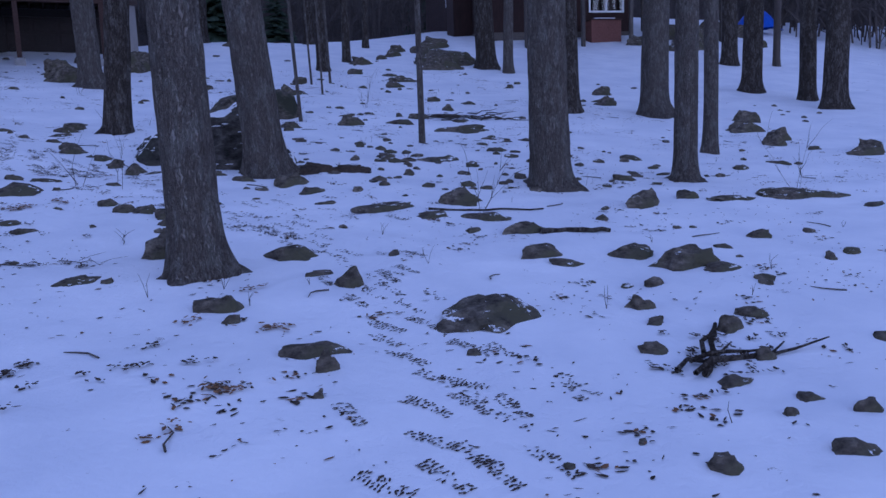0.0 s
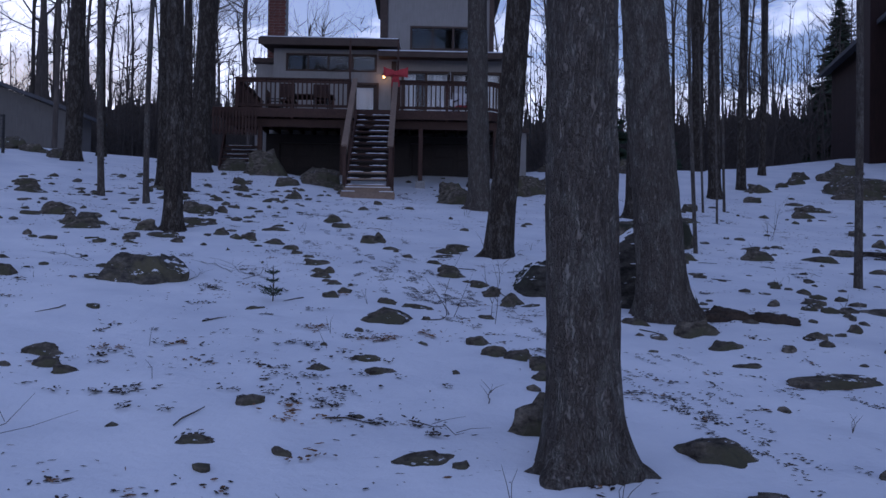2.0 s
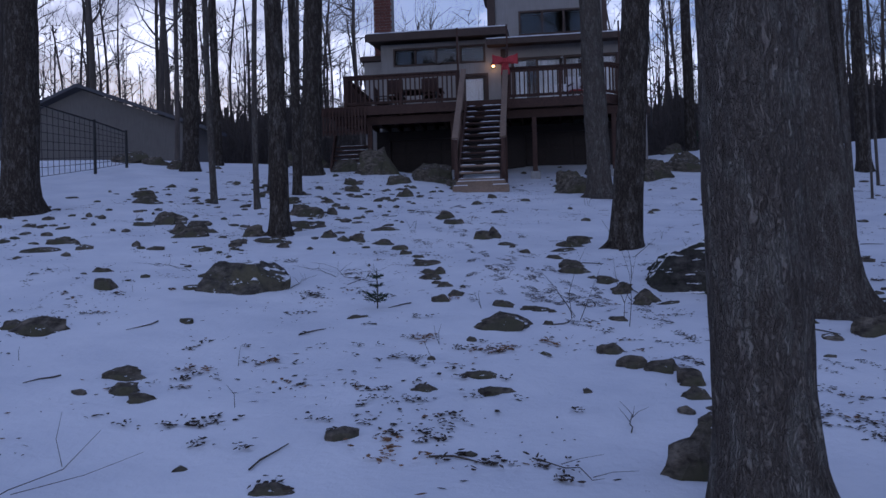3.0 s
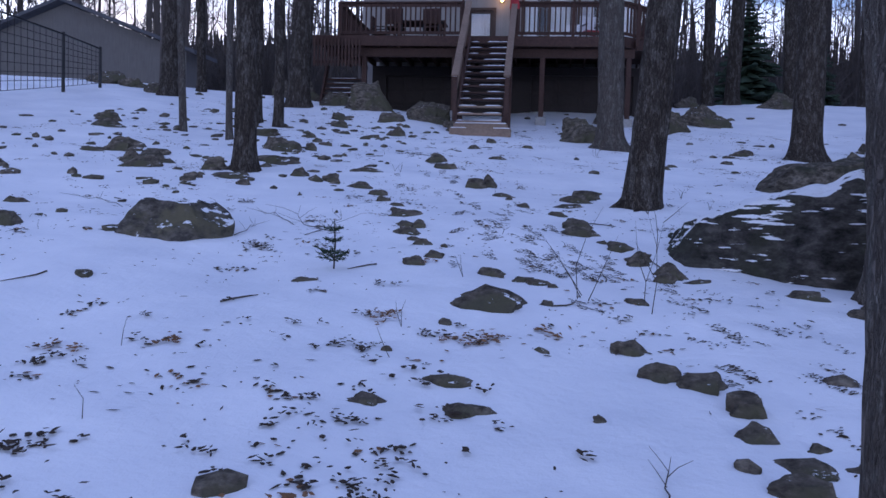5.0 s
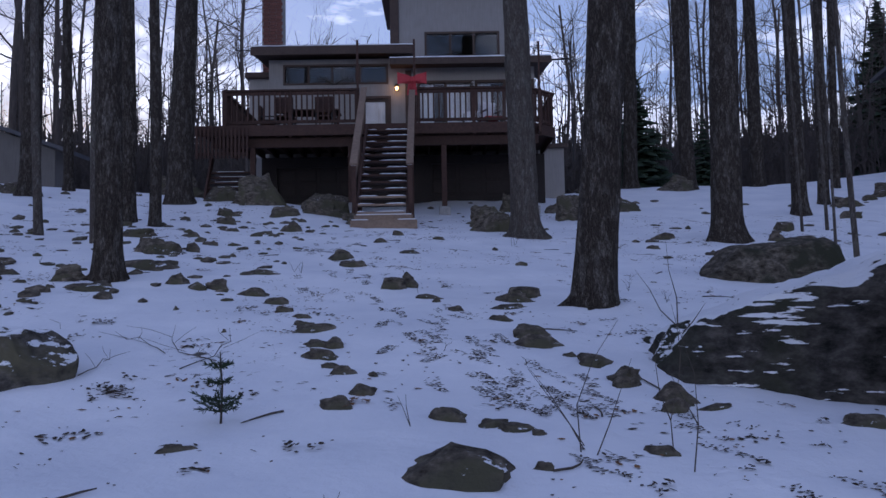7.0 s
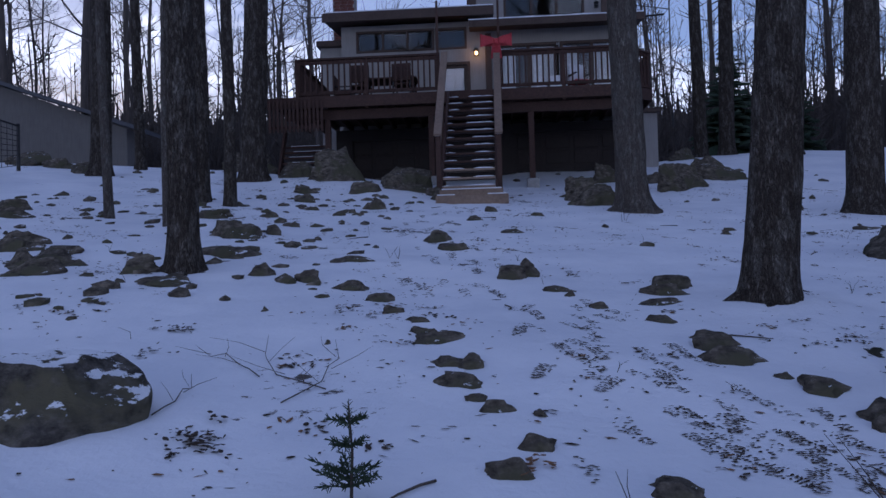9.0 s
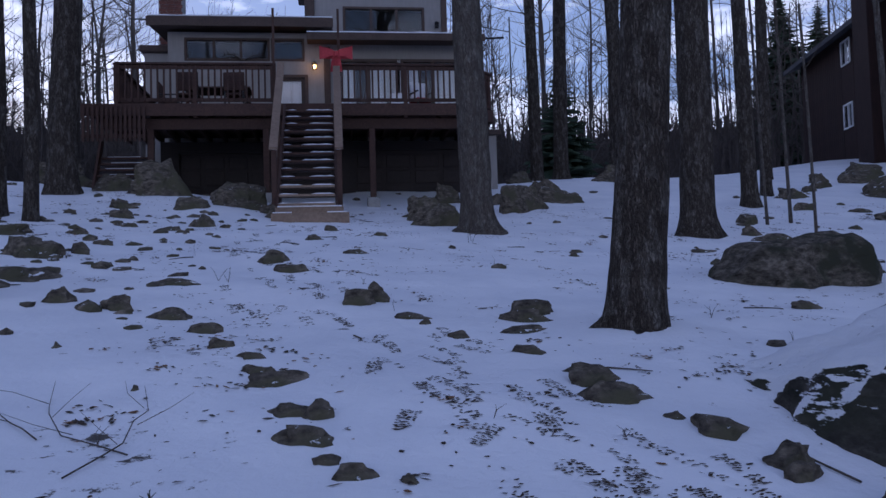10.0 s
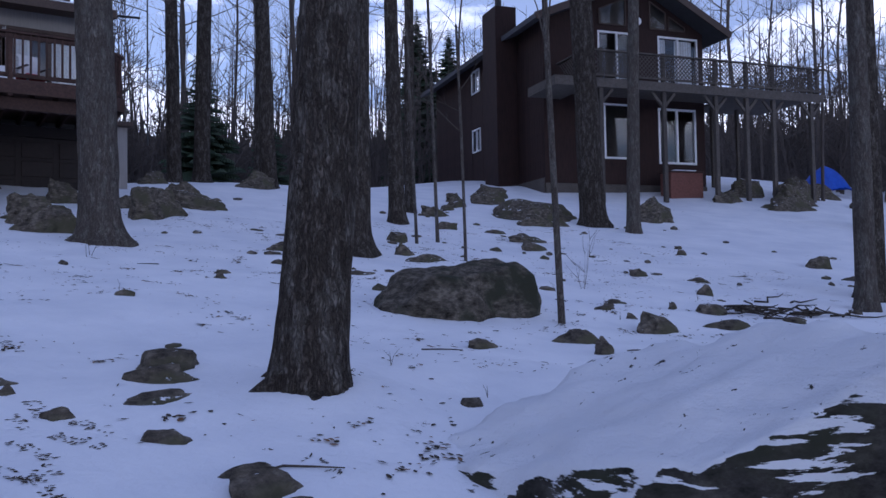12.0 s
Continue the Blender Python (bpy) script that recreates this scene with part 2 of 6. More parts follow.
BARK = bark_material("grey_bark", (0.085, 0.072, 0.062), (0.24, 0.21, 0.182), (0.27, 0.255, 0.225), 58.0, 0.075, 0.45)
BARK_DARK = bark_material("dark_bark", (0.045, 0.037, 0.031), (0.15, 0.126, 0.105), (0.24, 0.22, 0.19), 40.0, 0.13, 0.35)
BARK_FAR = grained("far_bark", (0.045, 0.038, 0.034), (0.12, 0.10, 0.085), 8.0, 0.9, 0.5, 0.02, (1, 1, 0.2))
TWIG = grained("twig_bark", (0.04, 0.032, 0.027), (0.09, 0.075, 0.06), 30.0, 0.9)
LITTER = grained("dead_leaves", (0.02, 0.016, 0.013), (0.07, 0.05, 0.036), 25.0, 0.9)
LEAF = grained("oak_leaves", (0.10, 0.05, 0.025), (0.24, 0.13, 0.06), 25.0, 0.8)
NEEDLE = grained("needles", (0.018, 0.03, 0.018), (0.05, 0.075, 0.04), 20.0, 0.8)
# outbuilding's taupe boards, darkened in colour for the shade they stand in
OUTWALL_SHADED = grained("shade_darkened_taupe_boards", (0.12, 0.11, 0.10), (0.17, 0.158, 0.145), 25.0, 0.85, 0.3, 0.004, (1, 1, 0.05))
SIDING = grained("grey_siding", (0.25, 0.235, 0.22), (0.34, 0.32, 0.30), 30.0, 0.8, 0.3, 0.004, (1, 1, 0.05))
TRIM = grained("brown_trim", (0.05, 0.035, 0.03), (0.10, 0.07, 0.055), 20.0, 0.7, 0.3, 0.004)
DECK = grained("stained_deck_wood", (0.034, 0.019, 0.015), (0.085, 0.046, 0.034), 22.0, 0.75, 0.4, 0.004)
STEP = grained("weathered_step_wood", (0.16, 0.115, 0.085), (0.30, 0.22, 0.16), 18.0, 0.8, 0.4, 0.004)
SHINGLE = grained("roof_shingle", (0.05, 0.05, 0.055), (0.10, 0.10, 0.105), 40.0, 0.9)
BRICK = grained("brick", (0.10, 0.042, 0.032), (0.19, 0.085, 0.065), 12.0, 0.9)
LOG = grained("red_brown_siding", (0.015, 0.008, 0.007), (0.04, 0.019, 0.015), 14.0, 0.8, 0.4, 0.01, (1, 1, 0.15))
GREYWOOD = grained("weathered_grey_wood", (0.05, 0.043, 0.037), (0.115, 0.1, 0.086), 18.0, 0.85, 0.4, 0.005)
WHITE = grained("white_paint", (0.62, 0.62, 0.62), (0.78, 0.78, 0.78), 20.0, 0.5, 0.1, 0.002)
CONCRETE = grained("concrete", (0.26, 0.25, 0.24), (0.40, 0.39, 0.37), 15.0, 0.9)
# dark brown boards, taken near black to hold the under-deck shade
DARKWOOD_SHADE = grained("dark_brown_with_deck_shade", (0.012, 0.008, 0.007), (0.022, 0.015, 0.013), 10.0, 0.6)
RED = grained("red_cloth", (0.28, 0.025, 0.035), (0.45, 0.055, 0.06), 30.0, 0.7)
BLUE = grained("blue_tarp", (0.02, 0.06, 0.4), (0.03, 0.12, 0.6), 8.0, 0.5)
CURTAIN = grained("pale_curtain", (0.5, 0.5, 0.5), (0.72, 0.72, 0.71), 12.0, 0.9, 0.5, 0.02, (1, 1, 0.05))
# dark colour that stands in for the gloom of unlit rooms
ROOM = grained("unlit_room_dark", (0.05, 0.045, 0.04), (0.09, 0.08, 0.07), 3.0, 0.9)
METAL = grained("dark_metal", (0.03, 0.03, 0.032), (0.06, 0.06, 0.06), 15.0, 0.5, metal=0.7)


def glass_material():
    m, n, l, b = shader("window_glass", 0.03)
    b.inputs["Base Color"].default_value = (0.9, 0.92, 0.95, 1)
    b.inputs["Transmission Weight"].default_value, b.inputs["IOR"].default_value = 1.0, 1.45
    b.inputs["Specular IOR Level"].default_value = 0.6
    return m


GLASS = glass_material()


def glow_material(name, col, power):
    m, n, l, b = shader(name, 0.4)
    b.inputs["Base Color"].default_value = (*col, 1)
    b.inputs["Emission Color"].default_value, b.inputs["Emission Strength"].default_value = (*col, 1), power
    return m


BULB = glow_material("lamp_bulb", (1.0, 0.5, 0.15), 22.0)



def cloud_material():
    """Thin dusk cloud: streaks of pale light that thin out upwards."""
    m = bpy.data.materials.new("dusk_cloud")
    m.use_nodes = True
    n, l = m.node_tree.nodes, m.node_tree.links
    n.remove(n["Principled BSDF"])
    tc, sep = n.new("ShaderNodeTexCoord"), n.new("ShaderNodeSeparateXYZ")
    l.new(tc.outputs["Object"], sep.inputs[0])
    streak = noise_at(n, l, 0.006, 7, (1, 1, 3.5), 0.6)
    height = calc(n, l, "DIVIDE", sep.outputs[2], 330.0)
    dens = calc(n, l, "SUBTRACT", calc(n, l, "ADD", calc(n, l, "MULTIPLY", streak.outputs[0], 1.9), 0.02), height)
    ramp = tint(n, [(0.25, (0, 0, 0)), (0.8, (0.9, 0.9, 0.9))])
    l.new(dens, ramp.inputs[0])
    glow, clear, mix = n.new("ShaderNodeEmission"), n.new("ShaderNodeBsdfTransparent"), n.new("ShaderNodeMixShader")
    glow.inputs[0].default_value = (1.0, 0.975, 0.95, 1)
    west, unit = n.new("ShaderNodeVectorMath"), n.new("ShaderNodeVectorMath")
    west.operation, unit.operation = "DOT_PRODUCT", "NORMALIZE"
    l.new(tc.outputs["Object"], unit.inputs[0])
    l.new(unit.outputs[0], west.inputs[0])
    west.inputs[1].default_value = (-math.sin(radians(28)), math.cos(radians(28)), 0)
    toward = calc(n, l, "POWER", calc(n, l, "MAXIMUM", west.outputs["Value"], 0.0), 5.0)
    l.new(calc(n, l, "ADD", calc(n, l, "MULTIPLY", toward, 1.8), 3.7), glow.inputs[1])
    l.new(ramp.outputs[0], mix.inputs[0])
    l.new(clear.outputs[0], mix.inputs[1])
    l.new(glow.outputs[0], mix.inputs[2])
    l.new(mix.outputs[0], n["Material Output"].inputs[0])
    return m


def cloud_backdrop():
    s, n, r = Soup(), 96, 800.0
    for z in (-60, 60, 180, 330):
        s.v += [(r * math.cos(6.28319 * k / n), r * math.sin(6.28319 * k / n), z) for k in range(n)]
    s.f = [(j * n + k, j * n + (k + 1) % n, (j + 1) * n + (k + 1) % n, (j + 1) * n + k) for j in range(3) for k in range(n)]
    solid("backdrop", s, cloud_material(), (0, 0, 0), "pale dusk cloud low over the woods", "sky", kind="structure", smooth=True)


cloud_backdrop()

# ---- ground: a hillside that climbs to the houses, one sheet ----
SLOPE = (1.6712, -0.4126, 1.5467, 0.1546, -0.1203, 0.1247, 0.0293, -0.0545, 0.1483)

KNOLLS = ((-3.6, 32.8, 0.27, 2.2), (2.0, 37.5, 0.3, 3.0), (8.0, 41.0, 0.4, 5.0), (5.0, 33.3, 0.12, 1.6), (2.52, 20.75, 0.09, 0.45), (-12.0, 38.0, 0.5, 8.0), (-0.3, 19.4, 0.05, 1.6))


def hill(x, y):
    y = 40 + 8 * (1 - math.exp(-(y - 40) / 8)) if y > 40 else (2 - 6 * (1 - math.exp((y - 2) / 6)) if y < 2 else y)
    x = min(max(x, -25), 30)
    u, w = x / 10, (y - 20) / 10
    z = sum(k * t for k, t in zip(SLOPE, (1, u, w, u * u, u * w, w * w, u * u * w, w ** 3, u * w * w)))
    for cx, cy, rise, wide in KNOLLS:
        z += rise * math.exp(-((x - cx) ** 2 + (y - cy) ** 2) / wide ** 2)
    return z


def ground(x, y):
    near = 1.0 if abs(x) < 60 and -20 < y < 70 else 0.0
    bump = 0.05 * noise.noise((x * 0.7, y * 0.7, 0)) + 0.022 * noise.noise((x * 2.3, y * 2.3, 5)) + 0.008 * noise.noise((x * 7, y * 7, 9))
    return hill(x, y) + near * bump


def axis(lo, hi, step, far):
    mid = list(np.arange(lo, hi, step))
    out, d = [], step
    a = hi
    while a < far:
        out.append(a)
        d *= 1.14
        a += d
    low, d, a = [], step, lo
    while a > -far:
        d *= 1.14
        a -= d
        low.append(a)
    return low[::-1] + mid + out


def build_ground():
    xs, ys = axis(-7.0, 12.0, 0.085, 900), axis(4.0, 33.0, 0.085, 900)
    s = Soup()
    s.v = [(x, y, ground(x, y)) for y in ys for x in xs]
    w = len(xs)
    s.f = [(j * w + i, j * w + i + 1, (j + 1) * w + i + 1, (j + 1) * w + i) for j in range(len(ys) - 1) for i in range(w - 1)]
    solid("ground", s, SNOW, (0, 0, 0), "snow-covered wooded hillside", "ground", kind="structure", smooth=True)


build_ground()


# ---- rocks ----
def rock_soup(x, y, w, h, depth, seed, level, turn, cuts=8, rough=0.34, sink=0.0):
    """A weathered stone: a dome cut by slanting planes, with a ragged skirt where it meets the snow."""
    r = random.Random(seed)
    bm = bmesh.new()
    bmesh.ops.create_icosphere(bm, subdivisions=level, radius=1.0)
    planes = []
    for k in range(cuts):
        a, e = 6.283 * (k + r.random()) / cuts, r.uniform(0.05, 0.75)
        planes.append((Vector((math.cos(a) * math.cos(e), math.sin(a) * math.cos(e), math.sin(e))), r.uniform(0.5, 0.85)))
    a, e = r.uniform(0, 6.283), r.uniform(1.15, 1.5)
    planes.append((Vector((math.cos(a) * math.cos(e), math.sin(a) * math.cos(e), math.sin(e))), r.uniform(0.5, 0.8)))
    c, s, z = math.cos(turn), math.sin(turn), ground(x, y)
    peak, out = Vector((r.uniform(-0.2, 0.2), r.uniform(0.0, 0.2), 0)), Soup()
    slope = (hill(x, y + 0.3) - hill(x, y - 0.3)) / 0.6
    for v in bm.verts:
        p = v.co.copy()
        for nn, d in planes:
            k = p.dot(nn) - d
            if k > 0:
                p -= nn * (k * 0.94)
        p += peak * max(0.0, p.z)
        p *= 1 + rough * noise.noise(p * 1.4 + Vector((seed, 0, 0))) + 0.55 * rough * noise.noise(p * 3.7 + Vector((0, seed, 0))) + 0.2 * rough * noise.noise(p * 11)
        q = Vector((p.x * w * 0.68, p.y * depth * 0.68, p.z * h * 0.98))
        yy = s * q.x + c * q.y
        out.v.append((x + c * q.x - s * q.y, y + yy, z + q.z + slope * yy - sink))
    out.f = [tuple(v.index for v in f.verts) for f in bm.faces]
    bm.free()
    return out


ROCK_LABELS = (("small dark grey fieldstone half sunk in snow", 0.22), ("grey angular fieldstone lying in thin snow", 0.6), ("large grey rock dusted with snow", 9))


def rock(x, y, w, h, depth=0.72, turn=None, group=""):
    seed = int(x * 131 + y * 577) % 9973
    r = random.Random(seed)
    turn = r.uniform(-0.45, 0.45) if turn is None else turn
    s = rock_soup(x, y, w, h, w * depth, seed, 3 if w < 0.7 else 4, turn)
    label = next(t for t, size in ROCK_LABELS if w < size)
    return solid("rock", s, ROCK, (x, y, ground(x, y)), label, "rock", group, smooth=False)


rock(4.19, 8.65, 0.22, 0.06, 0.62)
rock(3.54, 8.77, 0.16, 0.07, 0.62)
rock(4.66, 8.96, 0.17, 0.07, 0.62)
rock(4.24, 9.04, 0.08, 0.04, 0.62)
rock(4.53, 9.18, 0.16, 0.04, 0.62)
rock(4.34, 9.49, 0.21, 0.04, 0.50)
rock(4.77, 9.69, 0.15, 0.08, 0.62)
rock(4.24, 10.00, 0.15, 0.09, 0.62)
rock(4.95, 10.12, 0.18, 0.11, 0.62)
rock(2.27, 10.19, 0.05, 0.05, 0.62)
rock(5.31, 10.27, 0.22, 0.05, 0.62)
rock(3.25, 10.39, 0.09, 0.04, 0.62)
rock(4.60, 10.40, 0.14, 0.04, 0.62)
rock(2.43, 10.50, 0.11, 0.12, 0.62)
rock(4.72, 10.68, 0.19, 0.13, 0.62)
rock(2.45, 10.78, 0.37, 0.08, 0.62)
rock(3.73, 10.98, 0.70, 0.11, 0.62)
rock(7.16, 11.12, 0.14, 0.07, 0.62)
rock(6.00, 11.23, 0.38, 0.07, 0.62)
rock(2.14, 11.47, 0.12, 0.06, 0.62)
rock(5.86, 11.48, 0.46, 0.18, 0.62)
rock(2.15, 11.78, 0.31, 0.11, 0.62)
rock(3.10, 11.95, 0.23, 0.16, 0.62)
rock(5.69, 11.96, 0.41, 0.11, 0.62)
rock(4.99, 11.97, 0.29, 0.04, 0.50)
rock(7.33, 12.05, 0.24, 0.10, 0.62)
rock(4.96, 12.23, 0.34, 0.10, 0.62)
rock(2.92, 12.28, 0.14, 0.04, 0.62)
rock(1.52, 12.68, 0.11, 0.04, 0.62)
rock(9.95, 12.71, 0.30, 0.06, 0.62)
rock(1.32, 12.76, 0.25, 0.04, 0.62)
rock(0.57, 12.79, 0.11, 0.05, 0.62)
rock(0.06, 12.93, 0.18, 0.05, 0.62)
rock(2.97, 12.96, 0.48, 0.13, 0.62)
rock(5.39, 13.20, 0.52, 0.16, 0.62)
rock(1.97, 13.22, 0.28, 0.27, 0.62)
rock(4.89, 13.36, 0.16, 0.05, 0.62)
rock(9.69, 13.60, 1.05, 0.13, 0.50)
rock(8.58, 13.64, 0.54, 0.04, 0.50)
rock(7.30, 13.70, 0.45, 0.23, 0.62)
rock(5.33, 13.91, 0.50, 0.07, 0.62)
rock(8.24, 14.00, 0.34, 0.13, 0.62)
rock(2.25, 14.01, 0.22, 0.09, 0.62)
rock(4.81, 14.07, 0.35, 0.05, 0.62)
rock(-1.17, 14.12, 0.19, 0.06, 0.62)
rock(2.33, 14.22, 0.26, 0.04, 0.62)
rock(2.57, 14.23, 0.13, 0.04, 0.62)
rock(-1.36, 14.29, 0.21, 0.07, 0.62)
rock(2.44, 14.43, 0.10, 0.04, 0.62)
rock(2.20, 14.49, 0.17, 0.07, 0.62)
rock(0.98, 14.49, 0.22, 0.05, 0.62)
rock(1.56, 14.49, 0.06, 0.04, 0.62)
rock(0.53, 14.53, 0.16, 0.04, 0.62)
rock(5.45, 14.64, 0.55, 0.18, 0.62)
rock(-1.59, 14.66, 0.28, 0.08, 0.62)
rock(4.48, 14.66, 0.69, 0.08, 0.50)
rock(2.24, 14.76, 0.18, 0.11, 0.62)
rock(0.86, 14.83, 0.24, 0.04, 0.50)
rock(2.09, 15.02, 0.24, 0.10, 0.62)
rock(1.89, 15.12, 0.19, 0.10, 0.62)
rock(4.02, 15.14, 0.23, 0.04, 0.50)
rock(0.48, 15.23, 0.06, 0.04, 0.62)
rock(8.37, 15.40, 0.31, 0.08, 0.62)
rock(1.79, 15.55, 0.19, 0.09, 0.62)
rock(10.85, 15.62, 0.26, 0.06, 0.62)
rock(4.04, 15.72, 0.30, 0.06, 0.62)
rock(0.73, 15.78, 0.09, 0.04, 0.62)
rock(-2.97, 15.82, 0.52, 0.15, 0.62)
rock(-3.22, 15.85, 0.29, 0.07, 0.62)
rock(11.99, 15.86, 0.37, 0.07, 0.62)
rock(14.29, 16.08, 0.65, 0.19, 0.62)
rock(3.94, 16.21, 0.35, 0.18, 0.62)
rock(0.95, 16.27, 0.48, 0.11, 0.62)
rock(1.34, 16.32, 0.08, 0.04, 0.62)
rock(-0.37, 16.55, 0.18, 0.04, 0.50)
rock(1.93, 16.61, 0.16, 0.04, 0.50)
rock(3.47, 16.62, 0.26, 0.08, 0.62)
rock(5.74, 16.71, 0.19, 0.11, 0.62)
rock(1.38, 16.80, 0.07, 0.04, 0.62)
rock(1.27, 16.91, 0.18, 0.04, 0.62)
rock(14.10, 16.93, 0.36, 0.09, 0.62)
rock(1.15, 17.00, 0.18, 0.04, 0.62)
rock(0.90, 17.04, 0.18, 0.07, 0.62)
rock(9.88, 17.04, 0.37, 0.09, 0.62)
rock(3.18, 17.12, 0.27, 0.05, 0.62)
rock(0.94, 17.15, 0.19, 0.04, 0.62)
rock(0.31, 17.22, 0.18, 0.07, 0.62)
rock(2.22, 17.41, 0.19, 0.08, 0.62)
rock(0.42, 17.48, 0.17, 0.06, 0.62)
rock(2.51, 17.51, 0.22, 0.04, 0.50)
rock(-3.36, 17.55, 0.34, 0.13, 0.62)
rock(13.94, 17.62, 0.54, 0.24, 0.62)
rock(2.29, 17.64, 0.24, 0.10, 0.62)
rock(6.72, 17.77, 0.81, 0.07, 0.50)
rock(0.46, 17.88, 0.07, 0.04, 0.62)
rock(0.25, 17.98, 0.19, 0.06, 0.62)
rock(2.08, 17.99, 0.18, 0.08, 0.62)
rock(0.14, 18.12, 0.11, 0.05, 0.62)
rock(2.12, 18.14, 0.23, 0.10, 0.62)
rock(6.04, 18.22, 0.32, 0.08, 0.62)
rock(0.07, 18.35, 0.24, 0.06, 0.62)
rock(8.21, 18.46, 0.34, 0.08, 0.62)
rock(-3.94, 18.50, 0.22, 0.07, 0.62)
rock(1.97, 18.51, 0.28, 0.07, 0.62)
rock(0.10, 18.68, 0.14, 0.08, 0.62)
rock(1.84, 18.71, 0.09, 0.04, 0.62)
rock(-0.02, 18.72, 0.19, 0.05, 0.62)
rock(1.63, 19.02, 0.40, 0.12, 0.62)
rock(-0.82, 19.14, 0.04, 0.04, 0.62)
rock(-0.15, 19.28, 0.34, 0.09, 0.62)
rock(1.65, 19.34, 0.34, 0.11, 0.62)
rock(9.61, 19.43, 0.47, 0.07, 0.50)
rock(-0.26, 19.49, 0.17, 0.06, 0.62)
rock(1.64, 19.55, 0.23, 0.04, 0.62)
rock(15.24, 19.64, 0.74, 0.24, 0.62)
rock(-0.32, 19.79, 0.16, 0.05, 0.62)
rock(-2.90, 19.85, 0.07, 0.04, 0.62)
rock(-5.68, 19.93, 0.55, 0.06, 0.50)
rock(1.45, 20.09, 0.20, 0.06, 0.62)
rock(-1.51, 20.11, 0.06, 0.04, 0.62)
rock(-0.53, 20.15, 0.15, 0.06, 0.62)
rock(1.04, 20.55, 0.13, 0.06, 0.62)
rock(-5.76, 20.60, 0.50, 0.09, 0.62)
rock(-0.75, 20.70, 0.25, 0.09, 0.62)
rock(1.58, 20.81, 0.41, 0.04, 0.50)
rock(0.86, 20.99, 0.08, 0.07, 0.62)
rock(8.94, 21.08, 0.77, 0.11, 0.50)
rock(-1.07, 21.18, 0.25, 0.08, 0.62)
rock(1.67, 21.18, 0.37, 0.11, 0.62)
rock(0.74, 21.21, 0.29, 0.05, 0.62)
rock(-3.22, 21.27, 0.10, 0.04, 0.62)
rock(-2.79, 21.27, 0.61, 0.09, 0.50)
rock(5.45, 21.42, 0.17, 0.17, 0.62)
rock(1.76, 21.45, 0.40, 0.12, 0.62)
rock(-1.50, 21.50, 0.24, 0.13, 0.62)
rock(-4.25, 21.59, 0.49, 0.19, 0.62)
rock(-2.04, 21.75, 0.22, 0.14, 0.62)
rock(0.35, 21.77, 0.29, 0.14, 0.62)
rock(-3.26, 21.77, 0.33, 0.20, 0.62)
rock(4.47, 21.88, 0.28, 0.11, 0.62)
rock(-4.52, 21.90, 0.39, 0.18, 0.62)
rock(5.62, 21.91, 0.41, 0.13, 0.62)
rock(0.54, 21.94, 0.24, 0.18, 0.62)
rock(8.05, 22.11, 0.49, 0.10, 0.62)
rock(7.03, 22.25, 0.54, 0.21, 0.62)
rock(-4.44, 22.25, 0.65, 0.16, 0.62)
rock(9.60, 22.36, 0.45, 0.07, 0.50)
rock(-5.52, 22.53, 0.38, 0.08, 0.62)
rock(7.50, 22.71, 0.14, 0.04, 0.62)
rock(7.22, 22.81, 0.14, 0.08, 0.62)
rock(-4.65, 22.81, 0.38, 0.10, 0.62)
rock(-1.33, 22.82, 0.37, 0.06, 0.50)
rock(-5.18, 22.83, 0.59, 0.17, 0.62)
rock(-2.84, 23.00, 0.63, 0.13, 0.62)
rock(8.87, 23.04, 0.49, 0.15, 0.62)
rock(-5.43, 23.33, 0.47, 0.21, 0.62)
rock(7.34, 23.36, 0.33, 0.06, 0.62)
rock(8.57, 23.41, 0.14, 0.14, 0.62)
rock(8.05, 23.89, 0.29, 0.06, 0.62)
rock(-0.33, 23.96, 0.34, 0.11, 0.62)
rock(10.30, 24.30, 0.29, 0.17, 0.62)
rock(15.27, 24.57, 0.61, 0.25, 0.62)
rock(-0.51, 24.57, 0.36, 0.16, 0.62)
rock(-3.26, 24.65, 0.74, 0.31, 0.62)
rock(-2.82, 24.92, 0.21, 0.16, 0.62)
rock(15.60, 24.93, 0.56, 0.17, 0.62)
rock(0.43, 25.36, 0.31, 0.07, 0.62)
rock(11.48, 25.38, 0.28, 0.08, 0.62)
rock(3.37, 25.42, 0.14, 0.08, 0.62)
rock(3.49, 25.74, 0.17, 0.07, 0.62)
rock(-2.74, 25.76, 0.15, 0.09, 0.62)
rock(-7.04, 25.80, 0.65, 0.22, 0.62)
rock(5.48, 26.04, 0.38, 0.06, 0.50)
rock(10.82, 26.14, 0.38, 0.13, 0.62)
rock(-7.60, 26.70, 0.55, 0.22, 0.62)
rock(-4.34, 26.79, 0.76, 0.17, 0.62)
rock(-3.43, 26.93, 0.27, 0.12, 0.62)
rock(4.69, 26.99, 0.22, 0.08, 0.62)
rock(-0.13, 27.14, 0.25, 0.08, 0.62)
rock(7.41, 27.50, 0.55, 0.12, 0.62)
rock(-2.33, 27.81, 0.29, 0.08, 0.62)
rock(0.90, 27.84, 0.21, 0.07, 0.62)
rock(-3.00, 28.18, 0.22, 0.07, 0.62)
rock(7.46, 28.32, 0.29, 0.24, 0.62)
rock(0.13, 28.43, 0.25, 0.09, 0.62)
rock(5.32, 28.54, 0.44, 0.16, 0.62)
rock(-1.97, 28.68, 0.41, 0.23, 0.62)
rock(15.34, 29.21, 0.24, 0.09, 0.62)
rock(-3.41, 29.23, 0.41, 0.20, 0.62)
rock(11.10, 29.29, 0.68, 0.18, 0.62)
